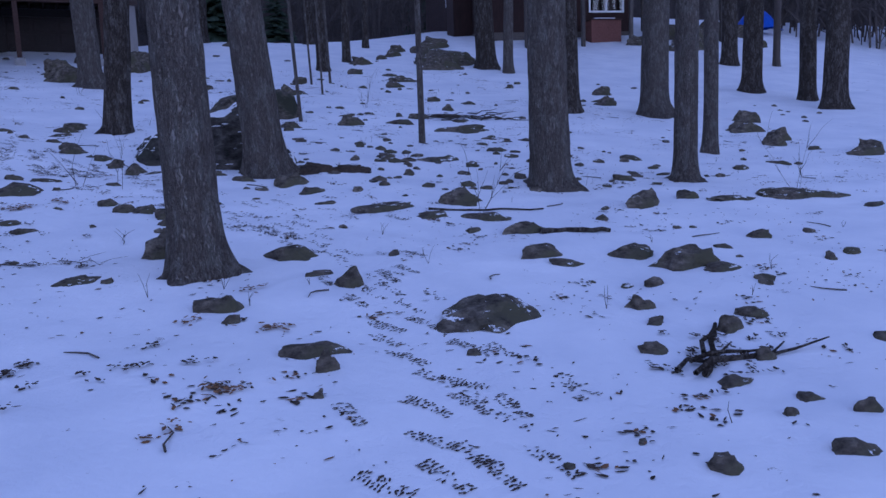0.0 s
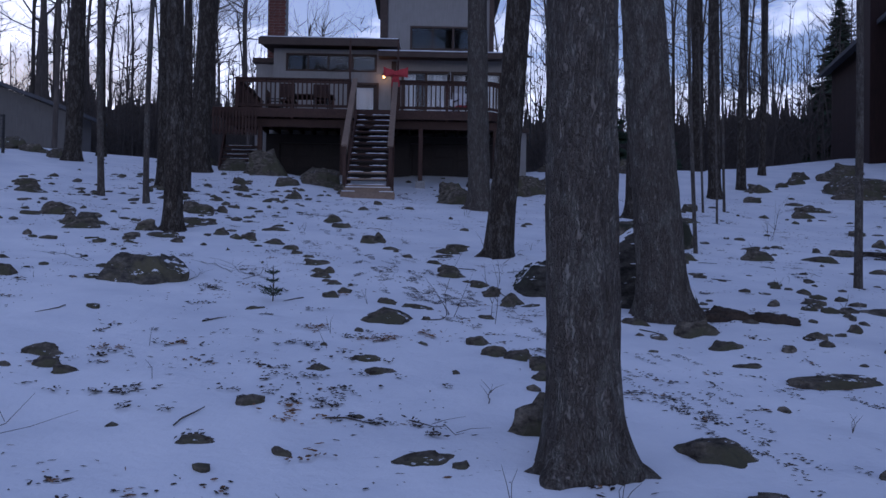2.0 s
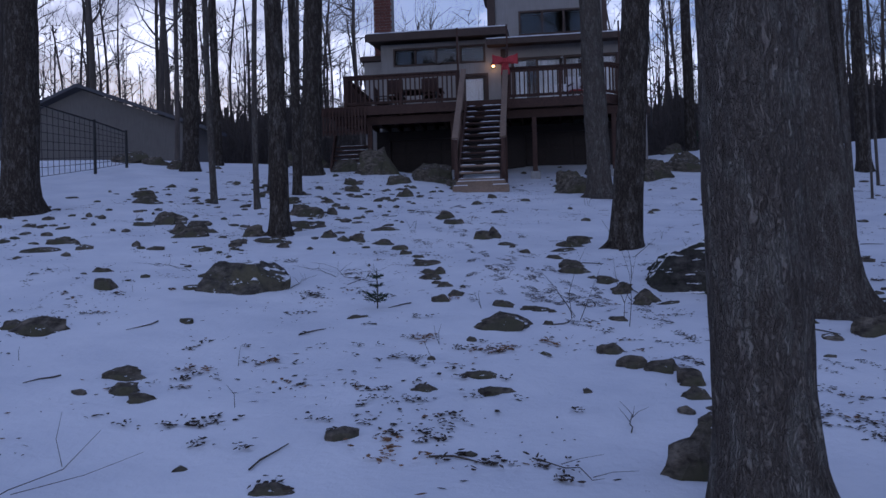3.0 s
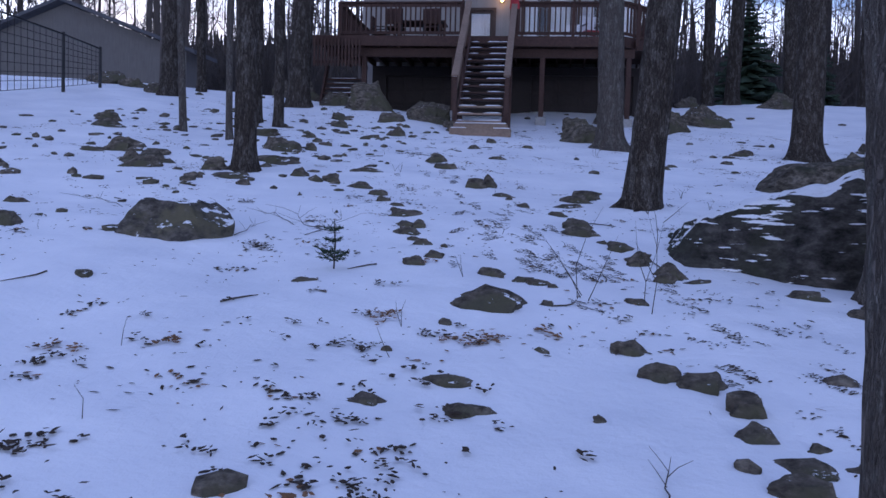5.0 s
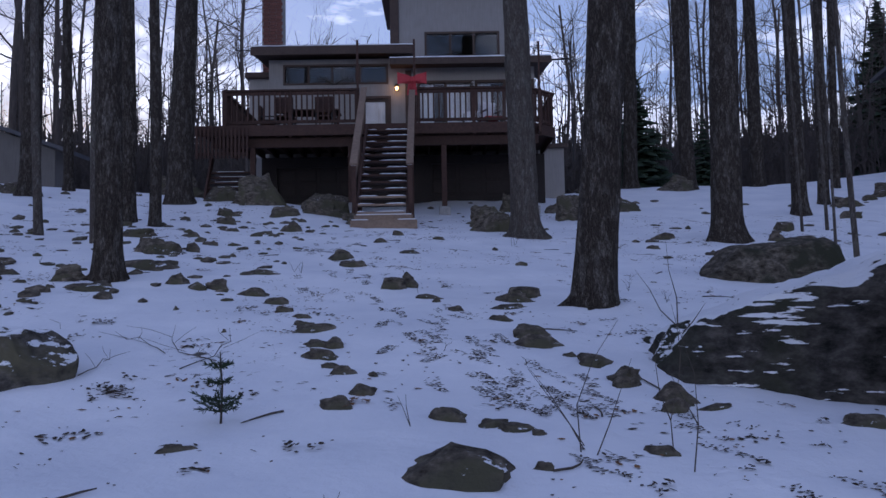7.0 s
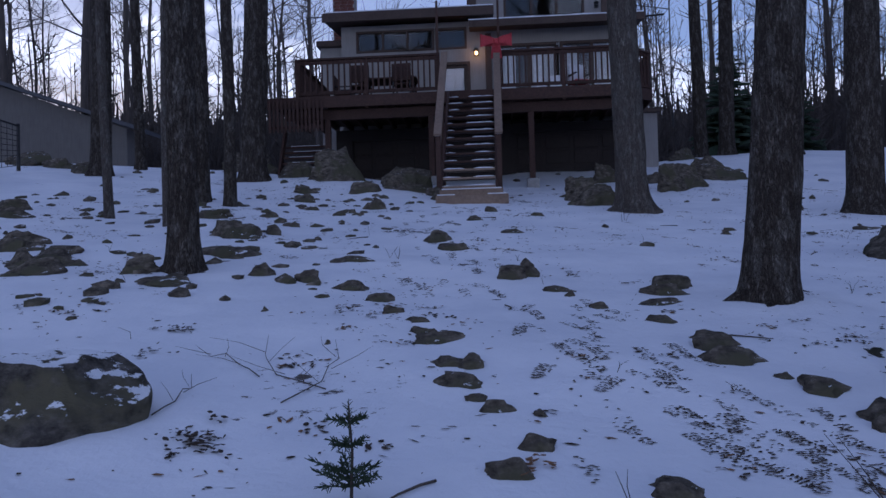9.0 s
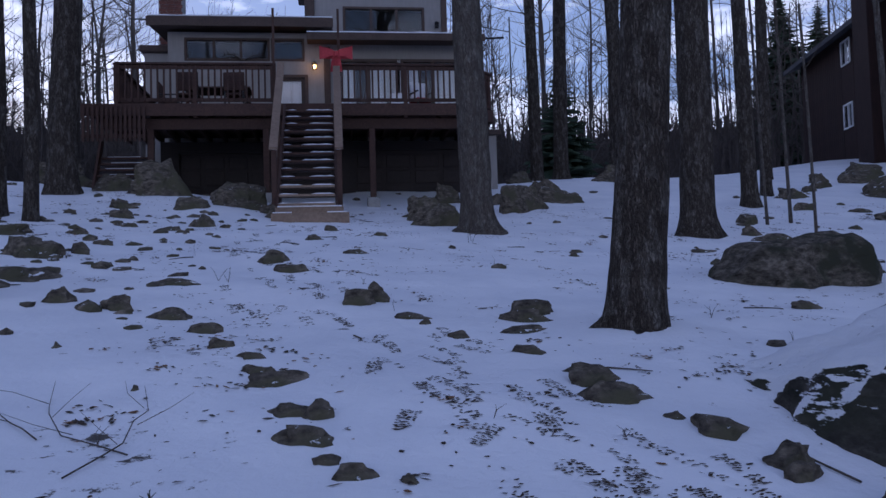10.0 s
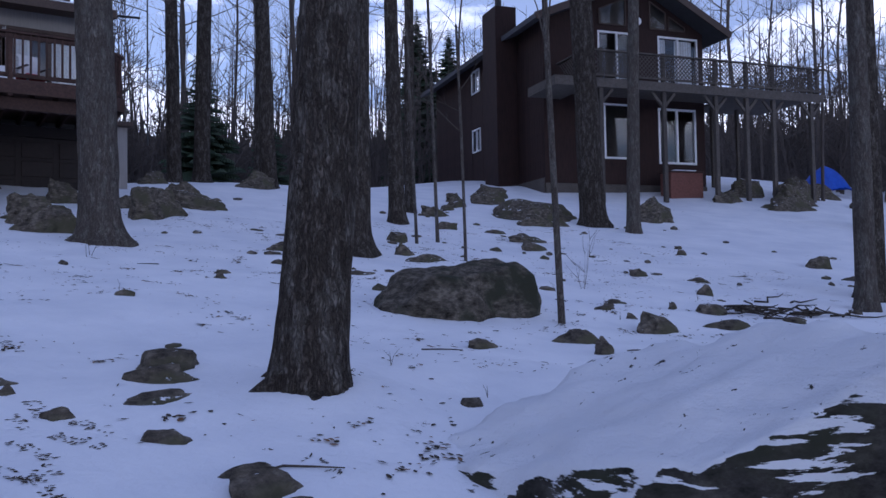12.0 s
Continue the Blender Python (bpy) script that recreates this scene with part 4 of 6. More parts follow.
def seedling(x, y, hgt):
    """A knee-high fir: a leader, up-swept whorls and crowded needles."""
    r = random.Random(41)
    z = ground(x, y)
    t = empty("fir_seedling", (x, y, z), "knee-high young fir seedling in the snow", "seedling")
    part("stem", Soup().tube([(x, y, z - 0.05), (x + 0.01, y, z + hgt * 0.5), (x, y, z + hgt)], [0.008, 0.006, 0.003], 6), TWIG, t)
    for row, reach in ((0.16, 0.13), (0.22, 0.14), (0.30, 0.12), (0.55, 0.09), (0.78, 0.085)):
        for k in range(5):
            a, s = 6.283 * (k + r.random() * 0.7) / 5, Soup()
            ln = 0.85 * reach * r.uniform(0.6, 1.15) * (1.35 if math.cos(a) < -0.3 and row < 0.35 else 1)
            q = Vector((x, y, z + hgt * row))
            d = Vector((math.cos(a), math.sin(a), r.uniform(0.15, 0.55))).normalized()
            s.tube([q, q + d * ln], [0.004, 0.0015], 4, False)
            for j in range(34):
                c = q + d * (ln * (0.12 + 0.9 * j / 34))
                o = Vector((r.gauss(0, 1), r.gauss(0, 1), r.gauss(0.3, 1))).normalized() * r.uniform(0.014, 0.024) + d * 0.012
                s.tube([c, c + o], [0.003, 0.0015], 3, False)
            part("branch", s, NEEDLE, t)
    s = Soup()
    for j in range(60):
        c = Vector((x, y, z + hgt * (0.35 + 0.65 * j / 60)))
        s.tube([c, c + Vector((r.gauss(0, 0.014), r.gauss(0, 0.014), 0.016))], [0.002, 0.001], 3, False)
    part("leader", s, NEEDLE, t)


seedling(-0.28, 17.0, 0.37)
spruce(10.2, 49.6, 5.9, 1.7, "dark green young spruce beyond the houses")
spruce(32.8, 69.8, 14.5, 3.0, "dark spruce behind the log house")
spruce(38.5, 74.0, 15.0, 3.4, "tall dark spruce behind the log house")
spruce(14.0, 52.0, 4.2, 1.2, "dark green spruce beyond the houses")


# ---- the grey house with its raised deck ----
def window(name, parent, x0, x1, y, z0, z1, panes=1, frame_w=0.06, mat=None, curtain=None):
    """A window in a wall that faces -y: frame proud of the wall, panes set back, a dark room or curtain behind."""
    mat = mat or TRIM
    s = Soup()
    for a, b, c, d in ((x0 - frame_w, x1 + frame_w, z1, z1 + frame_w), (x0 - frame_w, x1 + frame_w, z0 - frame_w, z0), (x0 - frame_w, x0, z0, z1), (x1, x1 + frame_w, z0, z1)):
        s.box(a, b, y - 0.05, y + 0.06, c, d, 0.008)
    for k in range(1, panes):
        xm = x0 + (x1 - x0) * k / panes
        s.box(xm - frame_w / 2, xm + frame_w / 2, y - 0.04, y + 0.05, z0, z1, 0.006)
    w = part(name, s, mat, parent)
    for k in range(panes):
        a, b = x0 + (x1 - x0) * k / panes, x0 + (x1 - x0) * (k + 1) / panes
        g = part("pane", Soup().box(a + 0.01, b - 0.01, y + 0.015, y + 0.021, z0, z1), GLASS, w)
        g.visible_shadow = False
    if curtain:
        c = Soup()
        for k in range(int((x1 - x0) / 0.06)):
            a = x0 + 0.06 * k
            if curtain == "half" and (k // 7) % 3 == 1:
                continue
            c.poly([(a, y + 0.16 + 0.025 * (k % 2), z0), (a + 0.06, y + 0.16 + 0.025 * ((k + 1) % 2), z0), (a + 0.06, y + 0.16 + 0.025 * ((k + 1) % 2), z1), (a, y + 0.16 + 0.025 * (k % 2), z1)])
        part("curtain", c, CURTAIN, w, "pale hanging curtain")
    return w


def wall_with_holes(x0, x1, y0, y1, z0, z1, holes):
    """One wall along x, cut through by openings (x0, x1, z0, z1)."""
    s, ids = Soup(), {}
    xs = sorted({x0, x1, *[v for q in holes for v in q[:2]]})
    zs = sorted({z0, z1, *[v for q in holes for v in q[2:] if z0 < v < z1]})

    def at(i, j, k):
        if (i, j, k) not in ids:
            ids[i, j, k] = len(s.v)
            s.v.append((xs[i], (y0, y1)[k], zs[j]))
        return ids[i, j, k]

    def full(i, j):
        if not (0 <= i < len(xs) - 1 and 0 <= j < len(zs) - 1):
            return False
        cx, cz = (xs[i] + xs[i + 1]) / 2, (zs[j] + zs[j + 1]) / 2
        return not any(a < cx < b and c < cz < d for a, b, c, d in holes)

    for i in range(len(xs) - 1):
        for j in range(len(zs) - 1):
            if not full(i, j):
                continue
            s.f.append((at(i, j, 0), at(i + 1, j, 0), at(i + 1, j + 1, 0), at(i, j + 1, 0)))
            s.f.append((at(i, j, 1), at(i, j + 1, 1), at(i + 1, j + 1, 1), at(i + 1, j, 1)))
            for di, dj, p, q in ((-1, 0, (i, j), (i, j + 1)), (1, 0, (i + 1, j + 1), (i + 1, j)), (0, -1, (i + 1, j), (i, j)), (0, 1, (i, j + 1), (i + 1, j + 1))):
                if not full(i + di, j + dj):
                    s.f.append((at(*p, 0), at(*q, 0), at(*q, 1), at(*p, 1)))
    return s


def grey_house():
    h = empty("house", (0, 38, 4.0), "grey wooden house with brown trim on a snowy slope", "house")
    yw = 37.6
    holes = [(-3.74, -1.57, 8.52, 9.02), (-1.40, -0.62, 8.52, 9.02), (-1.36, -0.56, 6.35, 7.98), (0.43, 3.92, 6.40, 8.44)]
    part("wall", wall_with_holes(-4.25, 4.0, yw, yw + 0.18, 3.3, 9.25, holes), SIDING, h)
    part("wall", Soup().box(-4.25, -4.07, yw + 0.18, 44, 3.3, 9.2), SIDING, h)
    part("wall", Soup().box(3.82, 4.0, yw + 0.18, 44, 3.3, 8.9), SIDING, h)
    part("wall", Soup().box(-4.25, 4.0, 44, 44.2, 3.3, 9.2), SIDING, h)
    # added dark partition and slab: close the view in, painted as unlit room
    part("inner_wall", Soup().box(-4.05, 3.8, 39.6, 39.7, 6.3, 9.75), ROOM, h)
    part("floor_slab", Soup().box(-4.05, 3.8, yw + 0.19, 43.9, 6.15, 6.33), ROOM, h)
    # upper storey, set back
    part("upper_wall", wall_with_holes(-0.55, 3.80, 40.0, 40.18, 8.6, 12.4, [(0.65, 3.05, 10.0, 10.78)]), SIDING, h)
    part("upper_wall", Soup().box(3.62, 3.80, 40.18, 44, 8.6, 12.4), SIDING, h)
    part("upper_wall", Soup().box(-0.55, -0.37, 40.18, 44, 8.6, 12.4), SIDING, h)
    # the last of these is an added dark screen behind the upper window
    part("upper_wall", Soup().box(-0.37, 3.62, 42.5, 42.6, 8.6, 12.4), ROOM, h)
    part("corner_board", Soup().box(-0.60, -0.30, 39.93, 39.99, 8.6, 12.4, 0.01), TRIM, h)
    part("corner_board", Soup().box(3.66, 3.84, 39.94, 39.99, 8.6, 12.4, 0.01), TRIM, h)
    part("roof", Soup().box(-0.95, 4.2, 39.45, 44.4, 12.4, 12.62, 0.02), TRIM, h)
    window("window", h, 0.65, 3.05, 40.02, 10.0, 10.78, 3, 0.08)
    # left wing roof, low and nearly flat, with a lip of snow
    for name, x0, x1, yf, zt, th in (("roof", -4.65, 0.24, 37.0, 9.50, 0.24), ("roof", -0.46, 4.42, 36.85, 9.05, 0.2)):
        s = Soup()
        s.v = [(x0, yf, zt - th), (x1, yf, zt - th), (x1, 40.0, zt - th + 0.35), (x0, 40.0, zt - th + 0.35), (x0, yf, zt), (x1, yf, zt), (x1, 40.0, zt + 0.35), (x0, 40.0, zt + 0.35)]
        if zt < 9.2:
            s.v[0] = (0.26, yf, zt - th)
            s.v[4] = (0.26, yf, zt)
            s.v = [(max(a, -0.46), b, c) for a, b, c in s.v]
            s.v[0], s.v[4] = (-0.46, yf, zt - th), (-0.46, yf, zt)
        s.f = [(0, 3, 2, 1), (4, 5, 6, 7), (0, 1, 5, 4), (1, 2, 6, 5), (2, 3, 7, 6), (3, 0, 4, 7)]
        r = part(name, s, TRIM, h)
        c = Soup()
        n = 24
        for k in range(n):
            a, b = x0 + (x1 - x0) * k / n, x0 + (x1 - x0) * (k + 1) / n
            ha, hb = 0.035 + 0.02 * noise.noise((a * 2, zt, 0)), 0.035 + 0.02 * noise.noise((b * 2, zt, 0))
            c.poly([(a, yf - 0.01, zt + 0.003), (b, yf - 0.01, zt + 0.003), (b, yf, zt + hb), (a, yf, zt + ha)])
            c.poly([(a, yf, zt + ha), (b, yf, zt + hb), (b, 39.9, zt + 0.35 + hb), (a, 39.9, zt + 0.35 + ha)])
        part("snow_cover", c, SNOW, r, "thin snow on the roof")
    part("rear_roof", Soup().box(-4.65, -0.6, 40.01, 44.4, 9.61, 9.85), TRIM, h)
    part("fascia", Soup().box(-4.68, 0.26, 36.94, 36.997, 9.22, 9.47, 0.008), TRIM, h)
    part("fascia", Soup().box(-0.30, 4.44, 36.79, 36.847, 8.83, 9.02, 0.008), TRIM, h)
    part("gutter", Soup().tube([(4.42, 36.9, 8.93), (4.95, 36.7, 8.9)], [0.03, 0.03], 8), METAL, h)
    part("gutter", Soup().tube([(-4.66, 37.1, 9.42), (-5.15, 37.1, 9.43)], [0.02, 0.02], 8), METAL, h)
    # windows and doors of the front
    window("window", h, -3.74, -1.57, yw + 0.02, 8.52, 9.02, 3, 0.07)
    window("window", h, -1.40, -0.62, yw + 0.02, 8.52, 9.02, 1, 0.07)
    d = part("door", Soup().box(-1.36, -0.56, yw + 0.03, yw + 0.08, 6.36, 6.9).box(-1.36, -1.27, yw + 0.03, yw + 0.08, 6.9, 7.98).box(-0.66, -0.56, yw + 0.03, yw + 0.08, 6.9, 7.98).box(-1.27, -0.66, yw + 0.03, yw + 0.08, 7.9, 7.98), TRIM, h)
    part("pane", Soup().box(-1.27, -0.66, yw + 0.045, yw + 0.052, 6.9, 7.9), GLASS, d).visible_shadow = False
    # added pale sheet: gives the pane the brightness of reflected sky
    part("curtain", Soup().box(-1.27, -0.66, yw + 0.09, yw + 0.1, 6.9, 7.9), CURTAIN, d, "pale sheet standing in for sky reflected in the door glass")
    part("door_handle", Soup().tube([(-0.61, yw - 0.03, 7.3), (-0.61, yw + 0.03, 7.3)], [0.02, 0.02], 8), METAL, d)
    part("door_casing", Soup().box(-1.45, -1.36, yw - 0.03, yw + 0.02, 6.35, 8.07, 0.005).box(-0.56, -0.47, yw - 0.03, yw + 0.02, 6.35, 8.07, 0.005).box(-1.36, -0.56, yw - 0.03, yw + 0.02, 7.98, 8.07, 0.005), TRIM, h)
    window("sliding_door", h, 0.43, 2.02, yw + 0.02, 6.40, 8.44, 2, 0.09, curtain="half")
    window("sliding_door", h, 2.22, 3.88, yw + 0.02, 6.40, 8.44, 2, 0.09, curtain="half")
    part("trim_post", Soup().box(-0.02, 0.16, yw - 0.06, yw - 0.002, 6.35, 8.85, 0.01), TRIM, h)
    part("trim_post", Soup().box(2.03, 2.12, yw - 0.03, yw + 0.1, 6.35, 8.5, 0.01), WHITE, h, "pale post between the sliding doors")
    # chimney and the low side roof
    c = empty("chimney", (-4.62, 40.3, 8.0), "tall square brick chimney beside the roof", "chimney")
    part("chimney_shaft", Soup().box(-4.96, -4.28, 39.96, 40.64, 3.5, 13.4), CONCRETE, c)
    brick = Soup().box(-0.105, 0.105, -0.03, 0.0, 0, 0.098, 0.004).mesh("brick")
    for k in range(38):
        for j in range(3):
            piece("brick", brick, BRICK, c, (-4.84 + 0.22 * j + (0.0 if k % 2 else 0.04), 39.958, 9.15 + 0.112 * k))
    part("cap", Soup().box(-5.05, -4.19, 39.87, 40.73, 13.4, 13.55, 0.02), CONCRETE, c)
    part("side_roof", Soup().box(-5.1, -4.26, 38.0, 42.0, 8.82, 9.0, 0.02), TRIM, h)
    part("side_wall", Soup().box(-5.0, -4.26, 38.2, 41.8, 3.6, 8.82), SIDING, h)
    # lower storey: dark brown, with the shade under the deck put into its colour
    part("lower_wall", wall_with_holes(-4.25, 4.1, 36.5, 36.65, 3.3, 6.0, [(0.75, 3.85, 3.3, 5.75), (-3.8, -1.4, 3.3, 5.7)]), DARKWOOD_SHADE, h)
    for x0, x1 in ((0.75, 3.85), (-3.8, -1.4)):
        g = part("garage_door", Soup().box(x0, x1, 36.6, 36.64, 3.3, 5.75), DARKWOOD_SHADE, h, "dark panelled garage door")
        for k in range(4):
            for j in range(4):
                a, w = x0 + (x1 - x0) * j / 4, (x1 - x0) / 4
                part("panel", Soup().box(a + 0.06, a + w - 0.06, 36.575, 36.597, 4.0 + 0.43 * k, 4.35 + 0.43 * k, 0.01), DARKWOOD_SHADE, g)
    part("wing_wall", Soup().box(4.15, 4.95, 38.2, 38.38, 3.4, 6.45).box(4.77, 4.95, 38.38, 43.0, 3.4, 6.45), SIDING, h)
    part("wing_roof", Soup().box(4.13, 5.05, 38.0, 43.2, 6.45, 6.58, 0.01), TRIM, h)
    return h


grey_house()


def wall_lamp(x, y, z, lit):
    t = empty("wall_lamp", (x, y, z), "small lit lantern on the house wall" if lit else "dark unlit lantern on the upper wall", "lamp")
    part("bracket", Soup().box(x - 0.05, x + 0.05, y - 0.02, y, z - 0.05, z + 0.12, 0.005).beam((x, y - 0.02, z + 0.1), (x, y - 0.12, z + 0.14), 0.02, 0.02), METAL, t)
    part("cap", Soup().tube([(x, y - 0.12, z + 0.08), (x, y - 0.12, z + 0.14)], [0.085, 0.02], 8), METAL, t)
    b = Soup()
    bm = bmesh.new()
    bmesh.ops.create_icosphere(bm, subdivisions=2, radius=0.042)
    b.v = [(v.co.x + x, v.co.y + y - 0.12, v.co.z * 1.3 + z) for v in bm.verts]
    b.f = [tuple(v.index for v in f.verts) for f in bm.faces]
    bm.free()
    part("bulb", b, BULB if lit else METAL, t)
    cage = Soup()
    for k in range(4):
        a = 0.785 + 1.571 * k
        cage.tube([(x + 0.075 * math.cos(a), y - 0.12 + 0.075 * math.sin(a), z - 0.09), (x + 0.075 * math.cos(a), y - 0.12 + 0.075 * math.sin(a), z + 0.09)], [0.006, 0.006], 4)
    part("cage", cage, METAL, t)


wall_lamp(-0.28, 37.58, 8.27, True)
wall_lamp(3.5, 39.98, 10.25, False)
porch = new("porch_light", bpy.data.lights.new("porch_light", "POINT"))
porch.data.energy, porch.data.color, porch.data.shadow_soft_size = 4.0, (1.0, 0.5, 0.18), 0.05
porch.location = (-0.28, 37.28, 8.27)


# ---- deck ----
DZ, DF = 6.35, 33.65


def deck():
    t = empty("deck", (0, 35, 4.0), "dark red-brown stained wooden deck on posts", "deck")
    s = Soup().box(-5.35, 4.1, DF + 0.85, 37.58, DZ - 0.05, DZ).box(-5.35, 3.3, DF, DF + 0.85, DZ - 0.05, DZ)
    s.v += [(3.3, DF, DZ - 0.05), (4.1, DF + 0.85, DZ - 0.05), (3.3, DF + 0.85, DZ - 0.05), (3.3, DF, DZ), (4.1, DF + 0.85, DZ), (3.3, DF + 0.85, DZ)]
    n = len(s.v) - 6
    s.f += [(n, n + 2, n + 1), (n + 3, n + 4, n + 5), (n, n + 1, n + 4, n + 3)]
    part("deck_floor", s, DECK, t)
    part("fascia", Soup().box(-5.37, 3.3, DF - 0.04, DF - 0.002, DZ - 0.27, DZ + 0.01, 0.006), DECK, t)
    part("fascia", Soup().beam((3.3, DF - 0.02, DZ - 0.13), (4.12, DF + 0.85, DZ - 0.13), 0.04, 0.28).beam((4.12, DF + 0.85, DZ - 0.13), (4.12, 37.5, DZ - 0.13), 0.04, 0.28), DECK, t)
    part("beam", Soup().box(-5.0, 3.6, DF + 0.22, DF + 0.36, 5.82, 6.07, 0.01), DECK, t)
    joist = Soup().box(-0.02, 0.02, DF + 0.01, 37.5, DZ - 0.25, DZ - 0.055).mesh("joist", (0, DF, DZ))
    for k in range(22):
        piece("joist", joist, DECK, t, (-5.2 + 0.42 * k, DF, DZ))
    for x in (-3.93, -1.35, 1.10, 3.45):
        z = ground(x, DF + 0.3)
        p = part("post", Soup().box(x - 0.07, x + 0.07, DF + 0.22, DF + 0.36, z, 5.82, 0.01), DECK, t)
        part("pier", Soup().box(x - 0.15, x + 0.15, DF + 0.12, DF + 0.46, z - 0.3, z + 0.2, 0.02), CONCRETE, p, "pale concrete pier block")
    bal = Soup().box(-0.02, 0.02, -0.02, 0.02, 0.08, 0.9, 0.004).mesh("baluster")
    runs = [((-4.62, DF), (-1.12, DF)), ((0.36, DF), (3.3, DF)), ((3.3, DF), (4.08, DF + 0.85)), ((4.08, DF + 0.85), (4.08, 37.5)), ((-4.62, DF), (-4.62, 37.5))]
    for (xa, ya), (xb, yb) in runs:
        ln = math.hypot(xb - xa, yb - ya)
        rail = part("railing", Soup().beam((xa, ya + 0.03, DZ + 0.93), (xb, yb + 0.03, DZ + 0.93), 0.13, 0.045), DECK, t)
        for lift in (0.10, 0.85):
            part("rail", Soup().beam((xa, ya + 0.03, DZ + lift), (xb, yb + 0.03, DZ + lift), 0.04, 0.08), DECK, rail)
        n = max(2, int(ln / 0.135))
        for k in range(n):
            f = (k + 0.5) / n
            piece("baluster", bal, DECK, rail, (xa + (xb - xa) * f, ya + (yb - ya) * f + 0.0, DZ), math.atan2(yb - ya, xb - xa))
    for x, top in ((-1.13, 8.6), (0.36, 8.6), (3.67, 8.6), (-4.62, 7.3), (-2.9, 7.3), (1.9, 7.3)):
        y = DF + (0.36 if x > 3.5 else 0.05)
        part("rail_post", Soup().box(x - 0.045, x + 0.045, y - 0.045, y + 0.045, DZ - 0.3, min(top, 7.32), 0.006), DECK, t)
        if top > 8:
            part("flag_pole", Soup().box(x - 0.028, x + 0.028, y - 0.028, y + 0.028, 7.32, top, 0.005), DECK, t, "slim upright pole on the rail post")
    part("cable", Soup().tube([(3.67, DF + 0.36, 8.35), (4.6, 34.4, 8.33)], [0.012, 0.012], 5), METAL, t)
    part("flag_pole", Soup().tube([(4.6, 34.4, 5.4), (4.6, 34.4, 8.7)], [0.02, 0.016], 6), METAL, t)
    return t


deck()


def stairs():
    t = empty("staircase", (-0.3, 31.8, 3.3), "straight outdoor wooden staircase dusted with snow", "stairs")
    x0, x1, n = -0.86, 0.20, 15
    rise, run = (DZ - 3.3) / n, 3.6 / 14
    for k in range(1, 14):
        z, y = DZ - rise * k, DF - run * k
        s = part("tread", Soup().box(x0, x1, y - 0.02, y + run - 0.015, z - 0.045, z, 0.006), STEP if k > 10 else DECK, t)
        gap = rnd.uniform(0.25, 0.5), rnd.uniform(0.08, 0.2)
        for lo, hi in ((0.0, gap[0] - gap[1]), (gap[0] + gap[1], 1.0)):
            c, m = Soup(), max(2, int((hi - lo) * 14))
            for j in range(m + 1):
                a = x0 + (x1 - x0) * (lo + (hi - lo) * j / m)
                hh = 0.004 if j in (0, m) else 0.022 + 0.016 * noise.noise((a * 12, k * 1.3, 3))
                dd = run * (0.62 + 0.25 * noise.noise((a * 9, k * 2.1, 8)))
                c.v += [(a, y - 0.022, z + 0.002), (a, y - 0.01, z + hh), (a, y + dd * 0.9, z + hh), (a, y + dd, z + 0.002)]
            c.f = [(4 * j + q, 4 * j + 4 + q, 4 * j + 5 + q, 4 * j + 1 + q) for j in range(m) for q in range(3)]
            part("snow_cover", c, SNOW, s, "patchy snow on the tread", smooth=True)
    z2 = DZ - rise * 13 - 0.05
    part("box_step", Soup().box(-0.92, 0.36, 30.28, 30.62, 3.0, z2 - 0.02, 0.01), STEP, t)
    part("box_step", Soup().box(-0.98, 0.46, 30.0, 30.276, 3.0, 3.50, 0.01), STEP, t)
    part("snow_cover", Soup().box(-0.88, 0.33, 30.285, 30.6, z2 - 0.018, z2 + 0.004, 0.008), SNOW, t)
    part("snow_cover", Soup().box(-0.95, -0.6, 30.01, 30.25, 3.502, 3.522, 0.006), SNOW, t)
    part("snow_cover", Soup().box(0.05, 0.43, 30.01, 30.25, 3.502, 3.522, 0.006), SNOW, t)
    for x in (x0 - 0.03, x1 + 0.03):
        part("stringer", Soup().beam((x, 30.35, 3.42), (x, DF, DZ - 0.12), 0.05, 0.28), DECK, t)
        yb, xo = 30.8, x + (-0.07 if x < 0 else 0.07)
        zb = 3.3 + (DZ - 3.3) * (yb - 30.0) / 3.65
        part("newel", Soup().box(xo - 0.05, xo + 0.05, yb - 0.05, yb + 0.05, ground(xo, yb) - 0.1, zb + 0.92, 0.008), DECK, t)
        part("newel", Soup().box(xo - 0.045, xo + 0.045, 32.2, 32.29, ground(xo, 32.2) - 0.1, 5.95, 0.008), DECK, t)
        hand = Soup().beam((xo, DF - 0.02, DZ + 0.96), (xo, yb - 0.15, zb + 0.84), 0.16, 0.05).beam((xo, DF - 0.02, DZ + 0.42), (xo, yb, zb + 0.36), 0.04, 0.1)
        part("handrail", hand, STEP, t, "weathered grey handrail with snow on it")
        part("snow_cover", Soup().beam((xo, yb + 0.35, zb + 0.915 + 0.35 * 0.83), (xo, yb - 0.1, zb + 0.915 - 0.1 * 0.83), 0.1, 0.02), SNOW, t)
    return t


stairs()


